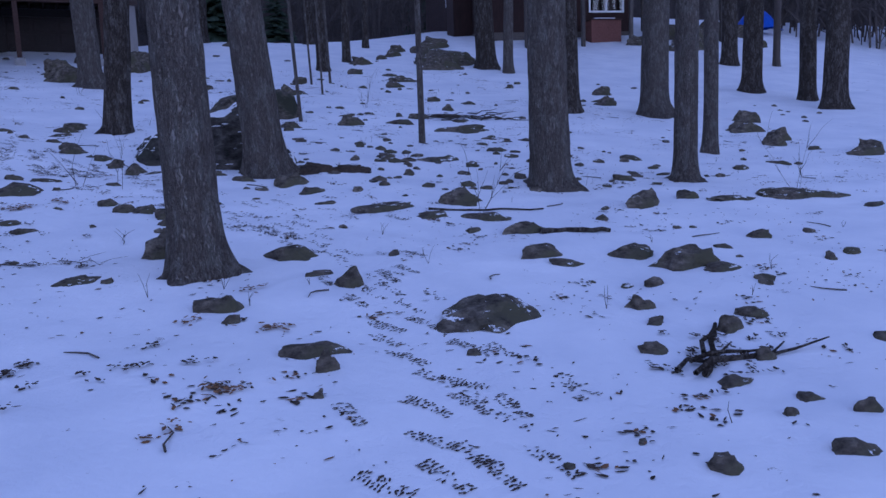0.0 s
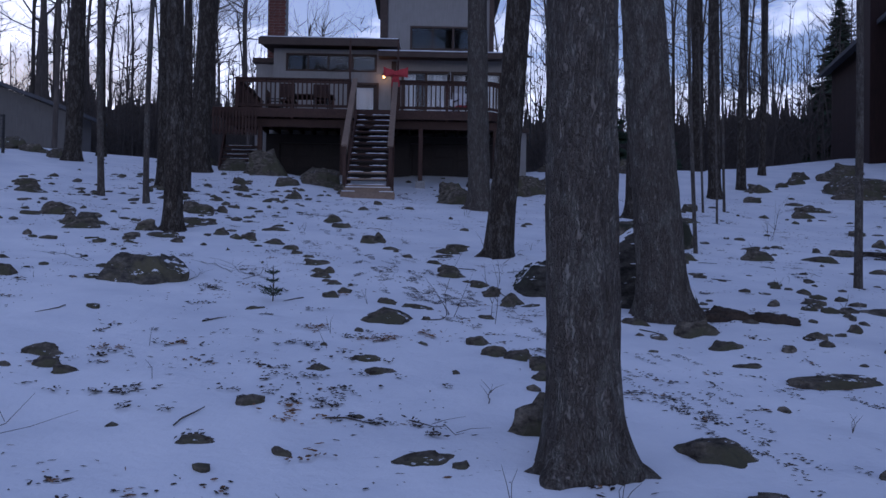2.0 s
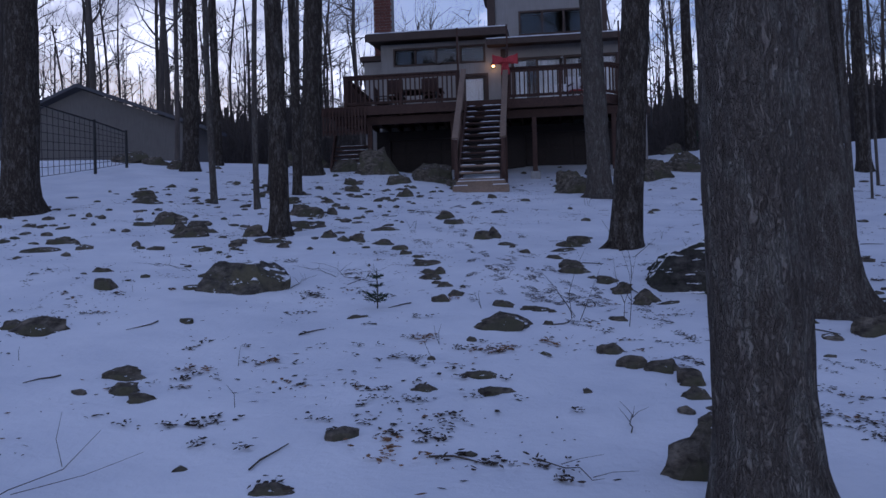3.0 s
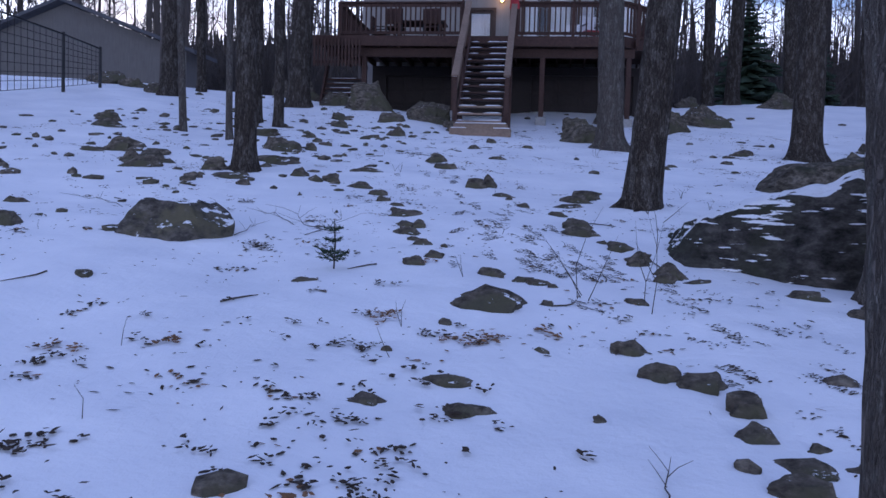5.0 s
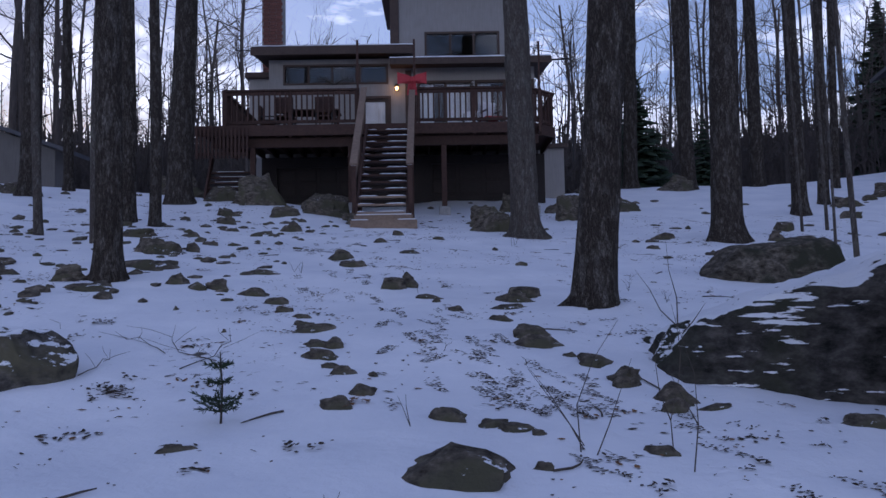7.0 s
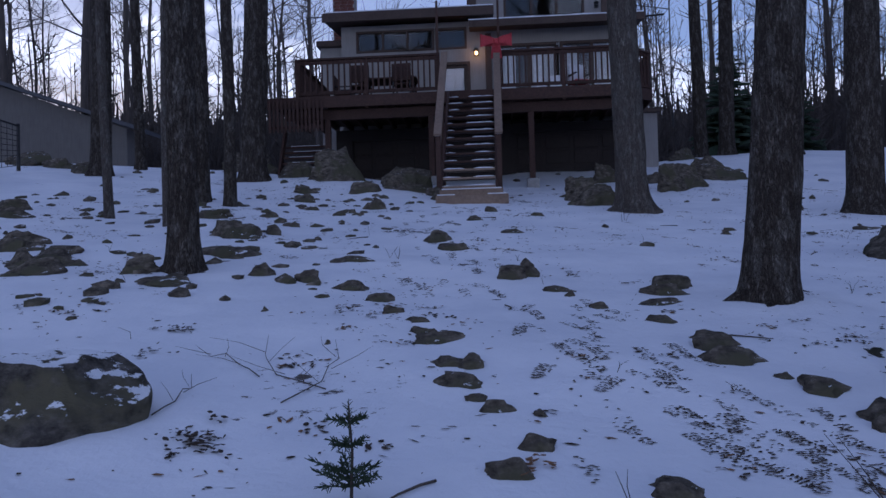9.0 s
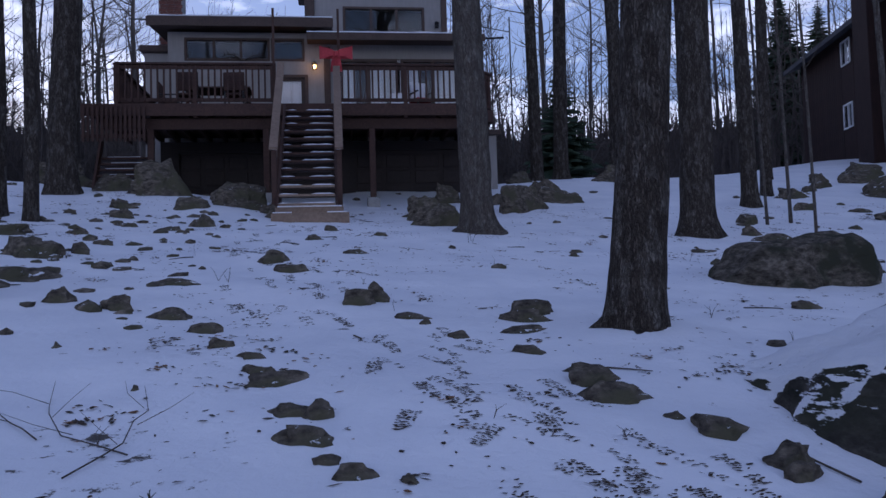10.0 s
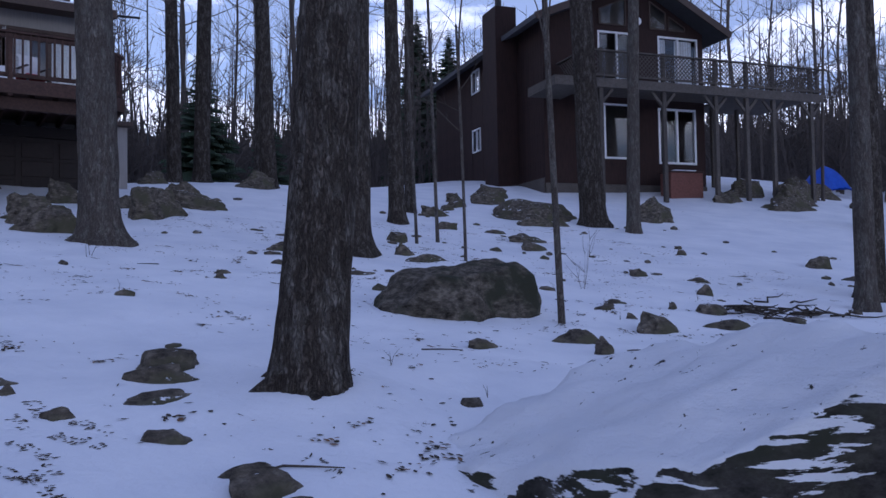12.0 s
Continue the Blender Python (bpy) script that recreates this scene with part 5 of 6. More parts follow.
def bow():
    t = empty("ribbon_bow", (0.30, 33.6, 7.45), "large red ribbon bow tied on the newel post", "bow")
    for sx in (-1, 1):
        s = Soup()
        for k in range(14):
            a0, a1 = 6.283 * k / 14, 6.283 * (k + 1) / 14

            def f(a, w):
                far = 0.5 + 0.5 * math.cos(a)
                return (0.30 + sx * (0.02 + 0.36 * far), 33.5 + 0.085 * math.sin(a), 7.47 + w * (0.05 + 0.11 * far) + 0.05 * far + 0.02 * math.sin(2 * a))
            s.poly([f(a0, -1), f(a1, -1), f(a1, 1), f(a0, 1)])
        part("loop", s, RED, t)
        s = Soup()
        for k in range(5):
            p = lambda q: (0.30 + sx * (0.02 + 0.05 * q / 5), 33.46 + 0.02 * math.sin(q * 2), 7.43 - 0.075 * q)
            (a, b, c), (d, e, g) = p(k), p(k + 1)
            s.poly([(a - 0.07, b, c), (a + 0.07, b, c), (d + 0.07, e, g), (d - 0.07, e, g)])
        part("tail", s, RED, t)
    part("knot", Soup().box(0.25, 0.35, 33.42, 33.6, 7.40, 7.54, 0.02), RED, t)


bow()


def patio_table(x, y):
    t = empty("patio_table", (x, y, DZ), "dark slatted patio table on the deck", "table")
    for k in range(6):
        part("slat", Soup().box(x - 0.8, x + 0.8, y - 0.42 + 0.14 * k, y - 0.30 + 0.14 * k, DZ + 0.70, DZ + 0.74, 0.006), DECK, t)
    for sx in (-0.7, 0.7):
        for sy in (-0.35, 0.35):
            part("leg", Soup().box(x + sx - 0.035, x + sx + 0.035, y + sy - 0.035, y + sy + 0.035, DZ, DZ + 0.70), DECK, t)


def patio_chair(x, y, turn, seat, label, back=None, group="chairs on the deck"):
    t = empty("patio_chair", (0, 0, 0), label, "chair", group)
    part("seat", Soup().box(-0.25, 0.25, -0.25, 0.25, 0.40, 0.46, 0.015), seat, t)
    seat = back or seat
    part("backrest", Soup().box(-0.25, 0.25, 0.22, 0.27, 0.5, 0.95, 0.015), seat, t)
    for sx in (-0.22, 0.22):
        for sy in (-0.22, 0.24):
            part("leg", Soup().box(sx - 0.02, sx + 0.02, sy - 0.02, sy + 0.02, 0.0, 0.40 if sy < 0 else 0.9), METAL, t)
        part("armrest", Soup().box(sx - 0.03, sx + 0.03, -0.22, 0.24, 0.62, 0.65, 0.008), METAL, t)
    t.matrix_basis = pose(x, y, DZ, 0, 0, turn)


patio_table(-2.6, 35.4)
patio_chair(-3.2, 34.7, 180, DECK, "dark wooden patio chair at the table")
patio_chair(-2.1, 34.7, 175, DECK, "dark wooden patio chair at the table")
patio_chair(-3.8, 35.6, 90, DECK, "dark wooden patio chair at the table")
patio_chair(2.45, 35.2, 20, RED, "white chair with a red seat cushion by the glass doors", WHITE)
patio_chair(1.9, 36.3, -15, WHITE, "white chair by the glass doors")


def antler(x, y, z):
    t = empty("antler_pair", (x, y, z), "pale antlers hung above the deck windows", "antlers")
    for sx in (-1, 1):
        s = Soup()
        pts = [(x + sx * (0.05 + 0.09 * k), y - 0.06 - 0.03 * math.sin(k * 0.6), z + 0.16 * math.sin(k * 0.42) - 0.05) for k in range(7)]
        s.tube(pts, [0.035 - 0.004 * k for k in range(7)], 7)
        for k in (2, 4, 5):
            p = Vector(pts[k])
            s.tube([p, p + Vector((sx * 0.05, -0.05, 0.16))], [0.02, 0.005], 5)
        part("antler", s, GREYWOOD, t, smooth=True)


antler(-2.2, 37.58, 8.5)


def side_stair():
    t = empty("side_stair", (-4.8, 34.0, 4.3), "short snow-lined side stair under a slatted landing", "stairs")
    for k in range(5):
        s = part("tread", Soup().box(-5.15, -4.05, 33.95 + 0.1 * k, 34.25 + 0.1 * k, 4.62 + 0.15 * k, 4.67 + 0.15 * k, 0.006), DECK, t)
        part("snow_cover", Soup().box(-5.0 + 0.1 * (k % 2), -4.15 - 0.12 * (k % 3), 33.98 + 0.1 * k, 34.2 + 0.1 * k, 4.672 + 0.15 * k, 4.686 + 0.15 * k, 0.004), SNOW, s)
    for x in (-5.18, -4.02):
        part("stringer", Soup().beam((x, 33.9, 4.45), (x, 34.6, 5.7), 0.05, 0.2), DECK, t)
    slat = Soup().box(-0.03, 0.03, -0.012, 0.012, 0, 0.78).mesh("slat")
    for k in range(14):
        piece("slat", slat, DECK, t, (-5.3 + 0.1 * k, 33.58, 5.5))
    part("rail", Soup().box(-5.35, -4.0, 33.6, 33.63, 5.58, 5.66), DECK, t)


side_stair()


# ---- the red-brown house on the rise ----
def red_house():
    h = empty("house", (0, 0, 0), "red-brown wooden house with a grey lattice balcony", "house")
    W, L, EV, PK, CX = 7.4, 12.4, 5.8, 7.55, 4.25
    holes = [(5.23, 6.87, 0.43, 2.53), (2.7, 4.05, 0.55, 2.6), (5.29, 7.06, 3.45, 5.5), (2.5, 4.1, 3.45, 5.5)]
    part("wall", wall_with_holes(0, W, 0, 0.2, -2.2, EV, holes), LOG, h)
    part("gable", Soup().poly([(0, 0.0, EV), (W, 0.0, EV), (CX, 0.0, PK)]).poly([(0, 0.2, EV), (CX, 0.2, PK), (W, 0.2, EV)]), LOG, h)
    side = wall_with_holes(0.2, L, 0.0, 0.2, -2.2, EV, [(6.4, 7.25, 1.75, 2.7), (6.4, 7.25, 4.5, 5.45)])
    side.v = [(b, a, c) for a, b, c in side.v]
    part("wall", side, LOG, h)
    part("wall", Soup().box(W - 0.2, W, 0.2, L, -2.2, EV).box(0.2, W - 0.2, L - 0.2, L, -2.2, EV), LOG, h)
    # added dark screens, their colour giving the gloom behind the windows
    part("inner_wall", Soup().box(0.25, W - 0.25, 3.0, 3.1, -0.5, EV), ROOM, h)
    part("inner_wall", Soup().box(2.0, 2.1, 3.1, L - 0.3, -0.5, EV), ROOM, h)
    board = Soup().box(-0.012, 0.0, -0.1, 0.1, 0, EV + 2.2).mesh("board")
    for k in range(55):
        piece("board", board, LOG, h, (-0.002, 0.25 + 0.22 * k, -2.2)) if not 6.25 < 0.25 + 0.22 * k < 7.4 else None
    part("foundation", Soup().box(-0.06, -0.014, 0.0, L, -2.5, -0.35, 0.01).box(0, W, -0.06, -0.004, -2.5, -0.55, 0.01), GREYWOOD, h, "weathered grey foundation boards")
    roof = Soup()
    for xe, sx in ((-0.7, 1), (W + 0.7, -1)):
        ze = EV - (PK - EV) / CX * 0.7
        roof.v += [(xe, -0.9, ze), (CX, -0.9, PK), (CX, L + 0.5, PK), (xe, L + 0.5, ze), (xe, -0.9, ze + 0.2), (CX, -0.9, PK + 0.2), (CX, L + 0.5, PK + 0.2), (xe, L + 0.5, ze + 0.2)]
        n = len(roof.v) - 8
        roof.f += [tuple(n + i for i in f) for f in ((0, 3, 2, 1), (4, 5, 6, 7), (0, 1, 5, 4), (2, 3, 7, 6), (3, 0, 4, 7))]
    part("roof", roof, SHINGLE, h)
    barge = Soup()
    ze = EV - (PK - EV) / CX * 0.7
    barge.beam((-0.72, -0.93, ze + 0.06), (CX, -0.93, PK + 0.06), 0.05, 0.28).beam((W + 0.72, -0.93, ze + 0.06), (CX, -0.93, PK + 0.06), 0.05, 0.28)
    part("bargeboard", barge, TRIM, h)
    window("sliding_door", h, 5.23, 6.87, 0.02, 0.43, 2.53, 2, 0.09, WHITE)
    window("window", h, 2.7, 4.05, 0.02, 0.55, 2.6, 1, 0.08, WHITE)
    window("window", h, 5.29, 7.06, 0.02, 3.45, 5.5, 2, 0.08, WHITE, "half")
    window("window", h, 2.5, 4.1, 0.02, 3.45, 5.5, 2, 0.08, WHITE)
    for a, b, z0, za, zb in ((2.5, 3.7, 5.85, 6.45, 6.95), (4.85, 5.6, 5.85, 6.95, 6.55), (5.75, 6.5, 5.85, 6.4, 6.0)):
        g = part("gable_window", Soup().poly([(a, -0.02, z0), (b, -0.02, z0), (b, -0.02, zb), (a, -0.02, za)]), GLASS, h)
        fr = Soup()
        c4 = [(a, -0.03, z0), (b, -0.03, z0), (b, -0.03, zb), (a, -0.03, za)]
        for p, q in zip(c4, c4[1:] + c4[:1]):
            fr.beam(p, q, 0.05, 0.06, (0, 1, 0))
        part("window_frame", fr, TRIM, g)
        # dark sheet on the wall, in place of an unlit room behind the glass
        part("backing", Soup().poly([(a, -0.006, z0), (b, -0.006, z0), (b, -0.006, zb), (a, -0.006, za)]), ROOM, g)
    for z0, z1 in ((1.75, 2.7), (4.5, 5.45)):
        s = Soup().box(-0.05, 0.06, 6.34, 6.4, z0 - 0.06, z1 + 0.06).box(-0.05, 0.06, 7.25, 7.31, z0 - 0.06, z1 + 0.06).box(-0.05, 0.06, 6.4, 7.25, z1, z1 + 0.06).box(-0.05, 0.06, 6.4, 7.25, z0 - 0.06, z0).box(-0.04, 0.04, 6.8, 6.85, z0, z1)
        w = part("window", s, WHITE, h)
        part("pane", Soup().box(0.05, 0.056, 6.4, 7.25, z0, z1), GLASS, w).visible_shadow = False
    c = part("chimney", Soup().box(-0.95, -0.01, 2.3, 3.7, -2.5, 7.0, 0.02), LOG, h, "boarded chimney chase on the side wall")
    part("flue", Soup().tube([(-0.5, 3.0, 7.2), (-0.5, 3.0, 8.3)], [0.14, 0.14], 12).tube([(-0.5, 3.0, 8.35), (-0.5, 3.0, 8.5)], [0.22, 0.18], 12), METAL, c)
    part("disc_ornament", Soup().tube([(4.3, -0.04, 6.1), (4.3, -0.004, 6.1)], [0.16, 0.16], 16), WHITE, h)
    h.matrix_basis = pose(20.57, 40.16, 6.59, 0, 0, -13.0)
    # balcony
    b = empty("balcony", (0, 0, 0), "weathered grey wooden balcony with lattice rails", "balcony")
    part("floor", Soup().box(0.6, 11.4, -2.3, -0.08, 2.92, 3.0).box(7.85, 11.4, -0.08, 1.5, 2.92, 3.0), GREYWOOD, b)
    part("fascia", Soup().box(0.62, 11.42, -2.36, -2.304, 2.68, 3.02, 0.01).box(0.66, -0.704, -2.3, -0.1, 2.68, 3.02, 0.01), GREYWOOD, b)
    for x0, x1, y0, y1 in ((0.6, 11.4, -2.28, -2.28), (0.6, 0.6, -2.28, -0.1), (11.4, 11.4, -2.28, 1.5)):
        rail = part("railing", Soup().beam((x0, y0, 4.05), (x1, y1, 4.05), 0.14, 0.05).beam((x0, y0, 3.15), (x1, y1, 3.15), 0.05, 0.08), GREYWOOD, b)
        lat = Soup()
        ln = math.hypot(x1 - x0, y1 - y0)
        ux, uy = (x1 - x0) / ln, (y1 - y0) / ln
        n = int(ln / 0.16)
        for k in range(n):
            for dirn in (-1, 1):
                a = 0.16 * k + (0.0 if dirn > 0 else 0.8)
                e = a + dirn * 0.8
                if 0 <= a <= ln and 0 <= e <= ln:
                    lat.beam((x0 + ux * a, y0 + uy * a + 0.006 * dirn, 3.2), (x0 + ux * e, y0 + uy * e + 0.006 * dirn, 4.0), 0.035, 0.01, (uy, -ux, 0))
        part("lattice", lat, GREYWOOD, rail)
    for x in (1.2, 3.9, 6.25, 7.7, 9.0, 10.9):
        p = part("post", Soup().box(x - 0.08, x + 0.08, -2.25, -2.09, -2.6, 2.68, 0.012).box(x - 0.07, x + 0.07, -2.25, -2.11, 3.0, 4.15, 0.012), GREYWOOD, b)
        part("brace", Soup().beam((x, -2.17, 2.1), (x - 0.5, -2.17, 2.66), 0.08, 0.1).beam((x, -2.17, 2.1), (x + 0.5, -2.17, 2.66), 0.08, 0.1), GREYWOOD, p)
    for x in (8.3, 9.6):
        part("post", Soup().box(x - 0.07, x + 0.07, 0.6, 0.74, -2.6, 2.92, 0.012), GREYWOOD, b)
    b.matrix_basis = pose(20.57, 40.16, 6.59, 0, 0, -13.0)
    t = empty("planter_box", (0, 0, 0), "red-brown wooden box with snow on its lid", "box")
    part("body", Soup().box(4.6, 6.1, -1.5, -0.8, -1.8, -0.2, 0.02), BRICK, t)
    part("lid", Soup().box(4.55, 6.15, -1.55, -0.75, -0.198, -0.15, 0.01), DECK, t)
    part("snow_cover", Soup().box(4.8, 5.8, -1.5, -0.8, -0.148, -0.1, 0.02), SNOW, t)
    t.matrix_basis = pose(20.57, 40.16, 6.59, 0, 0, -13.0)


red_house()


# ---- low grey building and wire fence at the wood's edge ----
def low_building():
    h = empty("outbuilding", (-20.8, 48, 5.7), "low grey outbuilding with a shallow gable roof", "building")
    s = Soup().box(-26.2, -14.8, 46.0, 46.2, 4.5, 8.1).box(-15.0, -14.8, 46.2, 47.6, 4.5, 8.1).box(-26.2, -26.0, 46.2, 47.6, 4.5, 8.1)
    s.poly([(-26.2, 46.0, 8.1), (-14.8, 46.0, 8.1), (-20.6, 46.0, 10.25)])
    # wall colour includes the shade on this building
    part("wall", s, OUTWALL_SHADED, h)
    r = Soup()
    for xe in (-26.7, -14.2):
        n = len(r.v)
        r.v += [(xe, 45.5, 7.97), (-20.6, 45.5, 10.30), (-20.6, 48.0, 10.30), (xe, 48.0, 7.97), (xe, 45.5, 8.13), (-20.6, 45.5, 10.46), (-20.6, 48.0, 10.46), (xe, 48.0, 8.13)]
        r.f += [tuple(n + i for i in f) for f in ((0, 3, 2, 1), (4, 5, 6, 7), (0, 1, 5, 4), (2, 3, 7, 6), (3, 0, 4, 7))]
    part("roof", r, SHINGLE, h)


low_building()


def wire_fence():
    t = empty("wire_fence", (-11.3, 31, hill(-11.3, 31)), "dark wire mesh garden fence on posts", "fence")
    feet = [(-11.1, 22.6), (-11.18, 25.3), (-11.24, 28.0), (-11.27, 31.0), (-11.4, 33.0)]
    for x, y in feet:
        part("post", Soup().tube([(x, y, ground(x, y) - 0.2), (x, y, 5.88)], [0.045, 0.042], 8), METAL, t)
    for (xa, ya), (xb, yb) in zip(feet, feet[1:]):
        w, la, lb = Soup(), ground(xa, ya) + 0.15, ground(xb, yb) + 0.15
        for j in range(9):
            k = j / 8
            w.beam((xa, ya, la + (5.82 - la) * k), (xb, yb, lb + (5.82 - lb) * k), 0.013 if j < 8 else 0.04, 0.014 if j < 8 else 0.04)
        n = int((yb - ya) / 0.25)
        for j in range(1, n):
            k = j / n
            w.beam((xa + (xb - xa) * k, ya + (yb - ya) * k, la + (lb - la) * k), (xa + (xb - xa) * k, ya + (yb - ya) * k, 5.82), 0.012, 0.012, (0, 1, 0))
        part("mesh", w, METAL, t)


wire_fence()


# ---- small things on the snow ----
TRAIL = [(2.3, 4.0), (2.95, 9.28), (3.4, 11.4), (3.26, 13.43), (2.71, 15.34), (1.79, 17.19), (1.16, 18.69), (0.59, 20.38), (0.05, 22.19), (-0.67, 24.73), (-0.67, 26.9), (-0.3, 29.6)]


def on_trail(s):
    i = min(int(s), len(TRAIL) - 2)
    (xa, ya), (xb, yb) = TRAIL[i], TRAIL[i + 1]
    f = s - i
    return xa + (xb - xa) * f, ya + (yb - ya) * f, math.atan2(xb - xa, yb - ya)


def flake(s, x, y, a, ln, wd, r, lift=0.004):
    """A torn bit of leaf, bent and lying on the snow."""
    c, d = math.cos(a), math.sin(a)
    pts = []
    for u, v in ((-1, 0.1), (-0.4, 0.9), (0.5, 0.7), (1, -0.1), (0.3, -0.9), (-0.5, -0.6)):
        px, py = u * ln * r.uniform(0.75, 1.1), v * wd * r.uniform(0.6, 1.2)
        X, Y = x + c * px - d * py, y + d * px + c * py
        pts.append((X, Y, ground(X, Y) + lift + r.uniform(0, 0.003)))
    n = len(s.v)
    s.v += pts + [(x, y, ground(x, y) + lift + 0.25 * wd + 0.002)]
    s.f += [(n + k, n + (k + 1) % 6, n + 6) for k in range(6)]


def footprints():
    """Boot prints pressed to the leaves below: rows of torn scraps in the shape of a sole."""
    r = random.Random(3)
    s = Soup()
    spots = [(2.34, 9.94), (2.9, 10.51), (3.24, 11.01), (3.0, 11.06), (3.0, 10.06), (2.71, 9.87), (2.92, 9.81), (3.09, 9.71), (2.0, 9.88), (2.58, 9.53), (2.48, 9.23), (2.69, 9.18), (2.24, 9.29), (3.63, 12.12), (3.92, 12.64), (3.41, 11.96), (3.29, 10.51), (1.19, 18.01), (1.36, 17.95), (1.17, 17.61), (1.32, 17.5), (1.58, 17.71), (1.36, 17.32), (1.48, 17.26), (1.38, 19.16), (1.17, 18.54), (0.83, 18.36), (0.66, 19.04), (0.85, 18.95), (0.5, 18.56), (1.85, 18.07), (1.67, 17.3), (1.86, 17.67), (0.29, 20.26), (0.54, 20.09), (0.4, 19.5)]
    for k in range(240):
        x, y, a = on_trail(r.uniform(0.8, len(TRAIL) - 1.05))
        x, y = x + r.gauss(0, 0.26 if y < 14 else 0.40), y + r.gauss(0, 0.1)
        if y < 11.5 and r.random() < 0.6:
            continue
        if k < len(spots):
            x, y = spots[k]
        a = (0.25 if y < 13 else -a) + r.gauss(0, 0.2)
        worn = 1.0 if k < len(spots) else r.uniform(0.3, 0.75)
        for j in range(13):
            u = -0.14 + 0.023 * j
            half = 0.046 if j > 5 else 0.036
            for q in (-0.75, -0.25, 0.25, 0.75):
                if r.random() < worn * (0.35 if j in (4, 5) else 0.85):
                    w = q * half + r.gauss(0, 0.004)
                    flake(s, x + math.cos(a) * w - math.sin(a) * u, y + math.sin(a) * w + math.cos(a) * u + r.gauss(0, 0.004), a + r.gauss(0, 0.35), r.uniform(0.009, 0.021), r.uniform(0.005, 0.009), r, 0.003)
    solid("footprint_trail", s, LITTER, (0.5, 18, ground(0.5, 18)), "trodden trail of footprints with dark litter showing", "footprints", kind="stuff")


footprints()


def litter():
    r = random.Random(9)
    s, b, g = Soup(), Soup(), Soup()
    n = 0
    while n < 13000:
        x, y = r.uniform(-8, 15), 4.5 + 29 * r.random() ** 1.15
        d = noise.noise((x * 0.8, y * 0.8, 2)) + 0.5 * noise.noise((x * 2.5, y * 2.5, 4))
        if d < r.uniform(-0.15, 0.45):
            continue
        n += 1
        z = 1.0 + 0.03 * max(0, y - 15)
        flake(b if r.random() < 0.1 else s, x, y, r.gauss(0, 0.6), z * (0.006 + 0.028 * r.random() ** 2), z * (0.004 + 0.01 * r.random() ** 2), r)
        if r.random() < 0.075:
            for _ in range(r.randint(5, 14)):
                flake(b if r.random() < 0.25 else s, x + r.gauss(0, 0.05), y + r.gauss(0, 0.04), r.uniform(0, 3.14), r.uniform(0.008, 0.034), r.uniform(0.006, 0.018), r, 0.006)
    solid("leaf_litter", s, LITTER, (2, 15, ground(2, 15)), "dark leaf scraps scattered over the snow", "litter", kind="stuff")
    solid("fallen_leaves", b, LEAF, (2, 15, ground(2, 15)), "brown oak leaves scattered over the snow", "leaves", kind="stuff")
    p = Soup()
    for k in range(860):
        x, y = r.uniform(-9, 20), 7 + 30 * r.random()
        if k >= 520:
            x, y = (r.uniform(-8.5, -0.6), r.uniform(19.5, 31)) if k % 3 else (r.uniform(4.6, 10), r.uniform(15, 20))
        if k < 520 and noise.noise((x * 0.5, y * 0.5, 7)) < -0.05 or (-1.2 < x < 1 and 16 < y < 31):
            continue
        w = r.uniform(0.05, 0.16) * (1 + 0.02 * y)
        q = rock_soup(x, y, w, w * r.uniform(0.25, 0.5), w * r.uniform(0.5, 0.9), n + len(p.v), 1, r.uniform(-1, 1), 4)
        m = len(p.v)
        p.v += q.v
        p.f += [tuple(m + i for i in f) for f in q.f]
    solid("pebbles", p, ROCK, (2, 18, ground(2, 18)), "small dark stones poking through the snow", "pebbles", kind="stuff")
    t = Soup()
    for _ in range(110):
        x, y = r.uniform(-7, 14), 5 + 26 * r.random()
        q, a = Vector((x, y, 0)), r.uniform(0, 6.283)
        pts = []
        for k in range(4):
            pts.append((q.x, q.y, ground(q.x, q.y) + 0.01))
            a += r.gauss(0, 0.35)
            q += Vector((math.cos(a), math.sin(a), 0)) * r.uniform(0.05, 0.14)
        t.tube(pts, [0.006, 0.006, 0.005, 0.003], 4, False)
    for _ in range(130):
        x, y = r.uniform(-7, 12), 5 + 20 * r.random()
        p0, hgt = Vector((x, y, ground(x, y))), r.uniform(0.05, 0.18)
        for _ in range(r.randint(1, 3)):
            d = Vector((r.gauss(0, 0.35), r.gauss(0, 0.35), 1)).normalized()
            t.tube([p0, p0 + d * hgt * 0.6, p0 + d * hgt + Vector((r.gauss(0, 0.03), r.gauss(0, 0.03), 0))], [0.0025, 0.002, 0.001], 3, False)
    solid("twigs", t, TWIG, (2, 15, ground(2, 15)), "thin dead twigs and stalks in the snow", "twigs", kind="stuff")


litter()


def shrub(x, y, stems, hgt, label, spread=0.4, seed=1):
    r = random.Random(seed)
    t = empty("shrub", (x, y, ground(x, y)), label, "shrub")
    for _ in range(stems):
        s = Soup()
        p = Vector((x + r.gauss(0, 0.05), y + r.gauss(0, 0.05), ground(x, y) - 0.02))
        limb(s, p, Vector((r.gauss(0, spread), r.gauss(0, spread), 1)), hgt * r.uniform(0.7, 1.1), 0.0035, 1 if spread < 0.45 or spread > 0.8 else 0, r, 0.06 if spread == 0.5 else 0.02, 4)
        part("stem", s, TWIG, t)


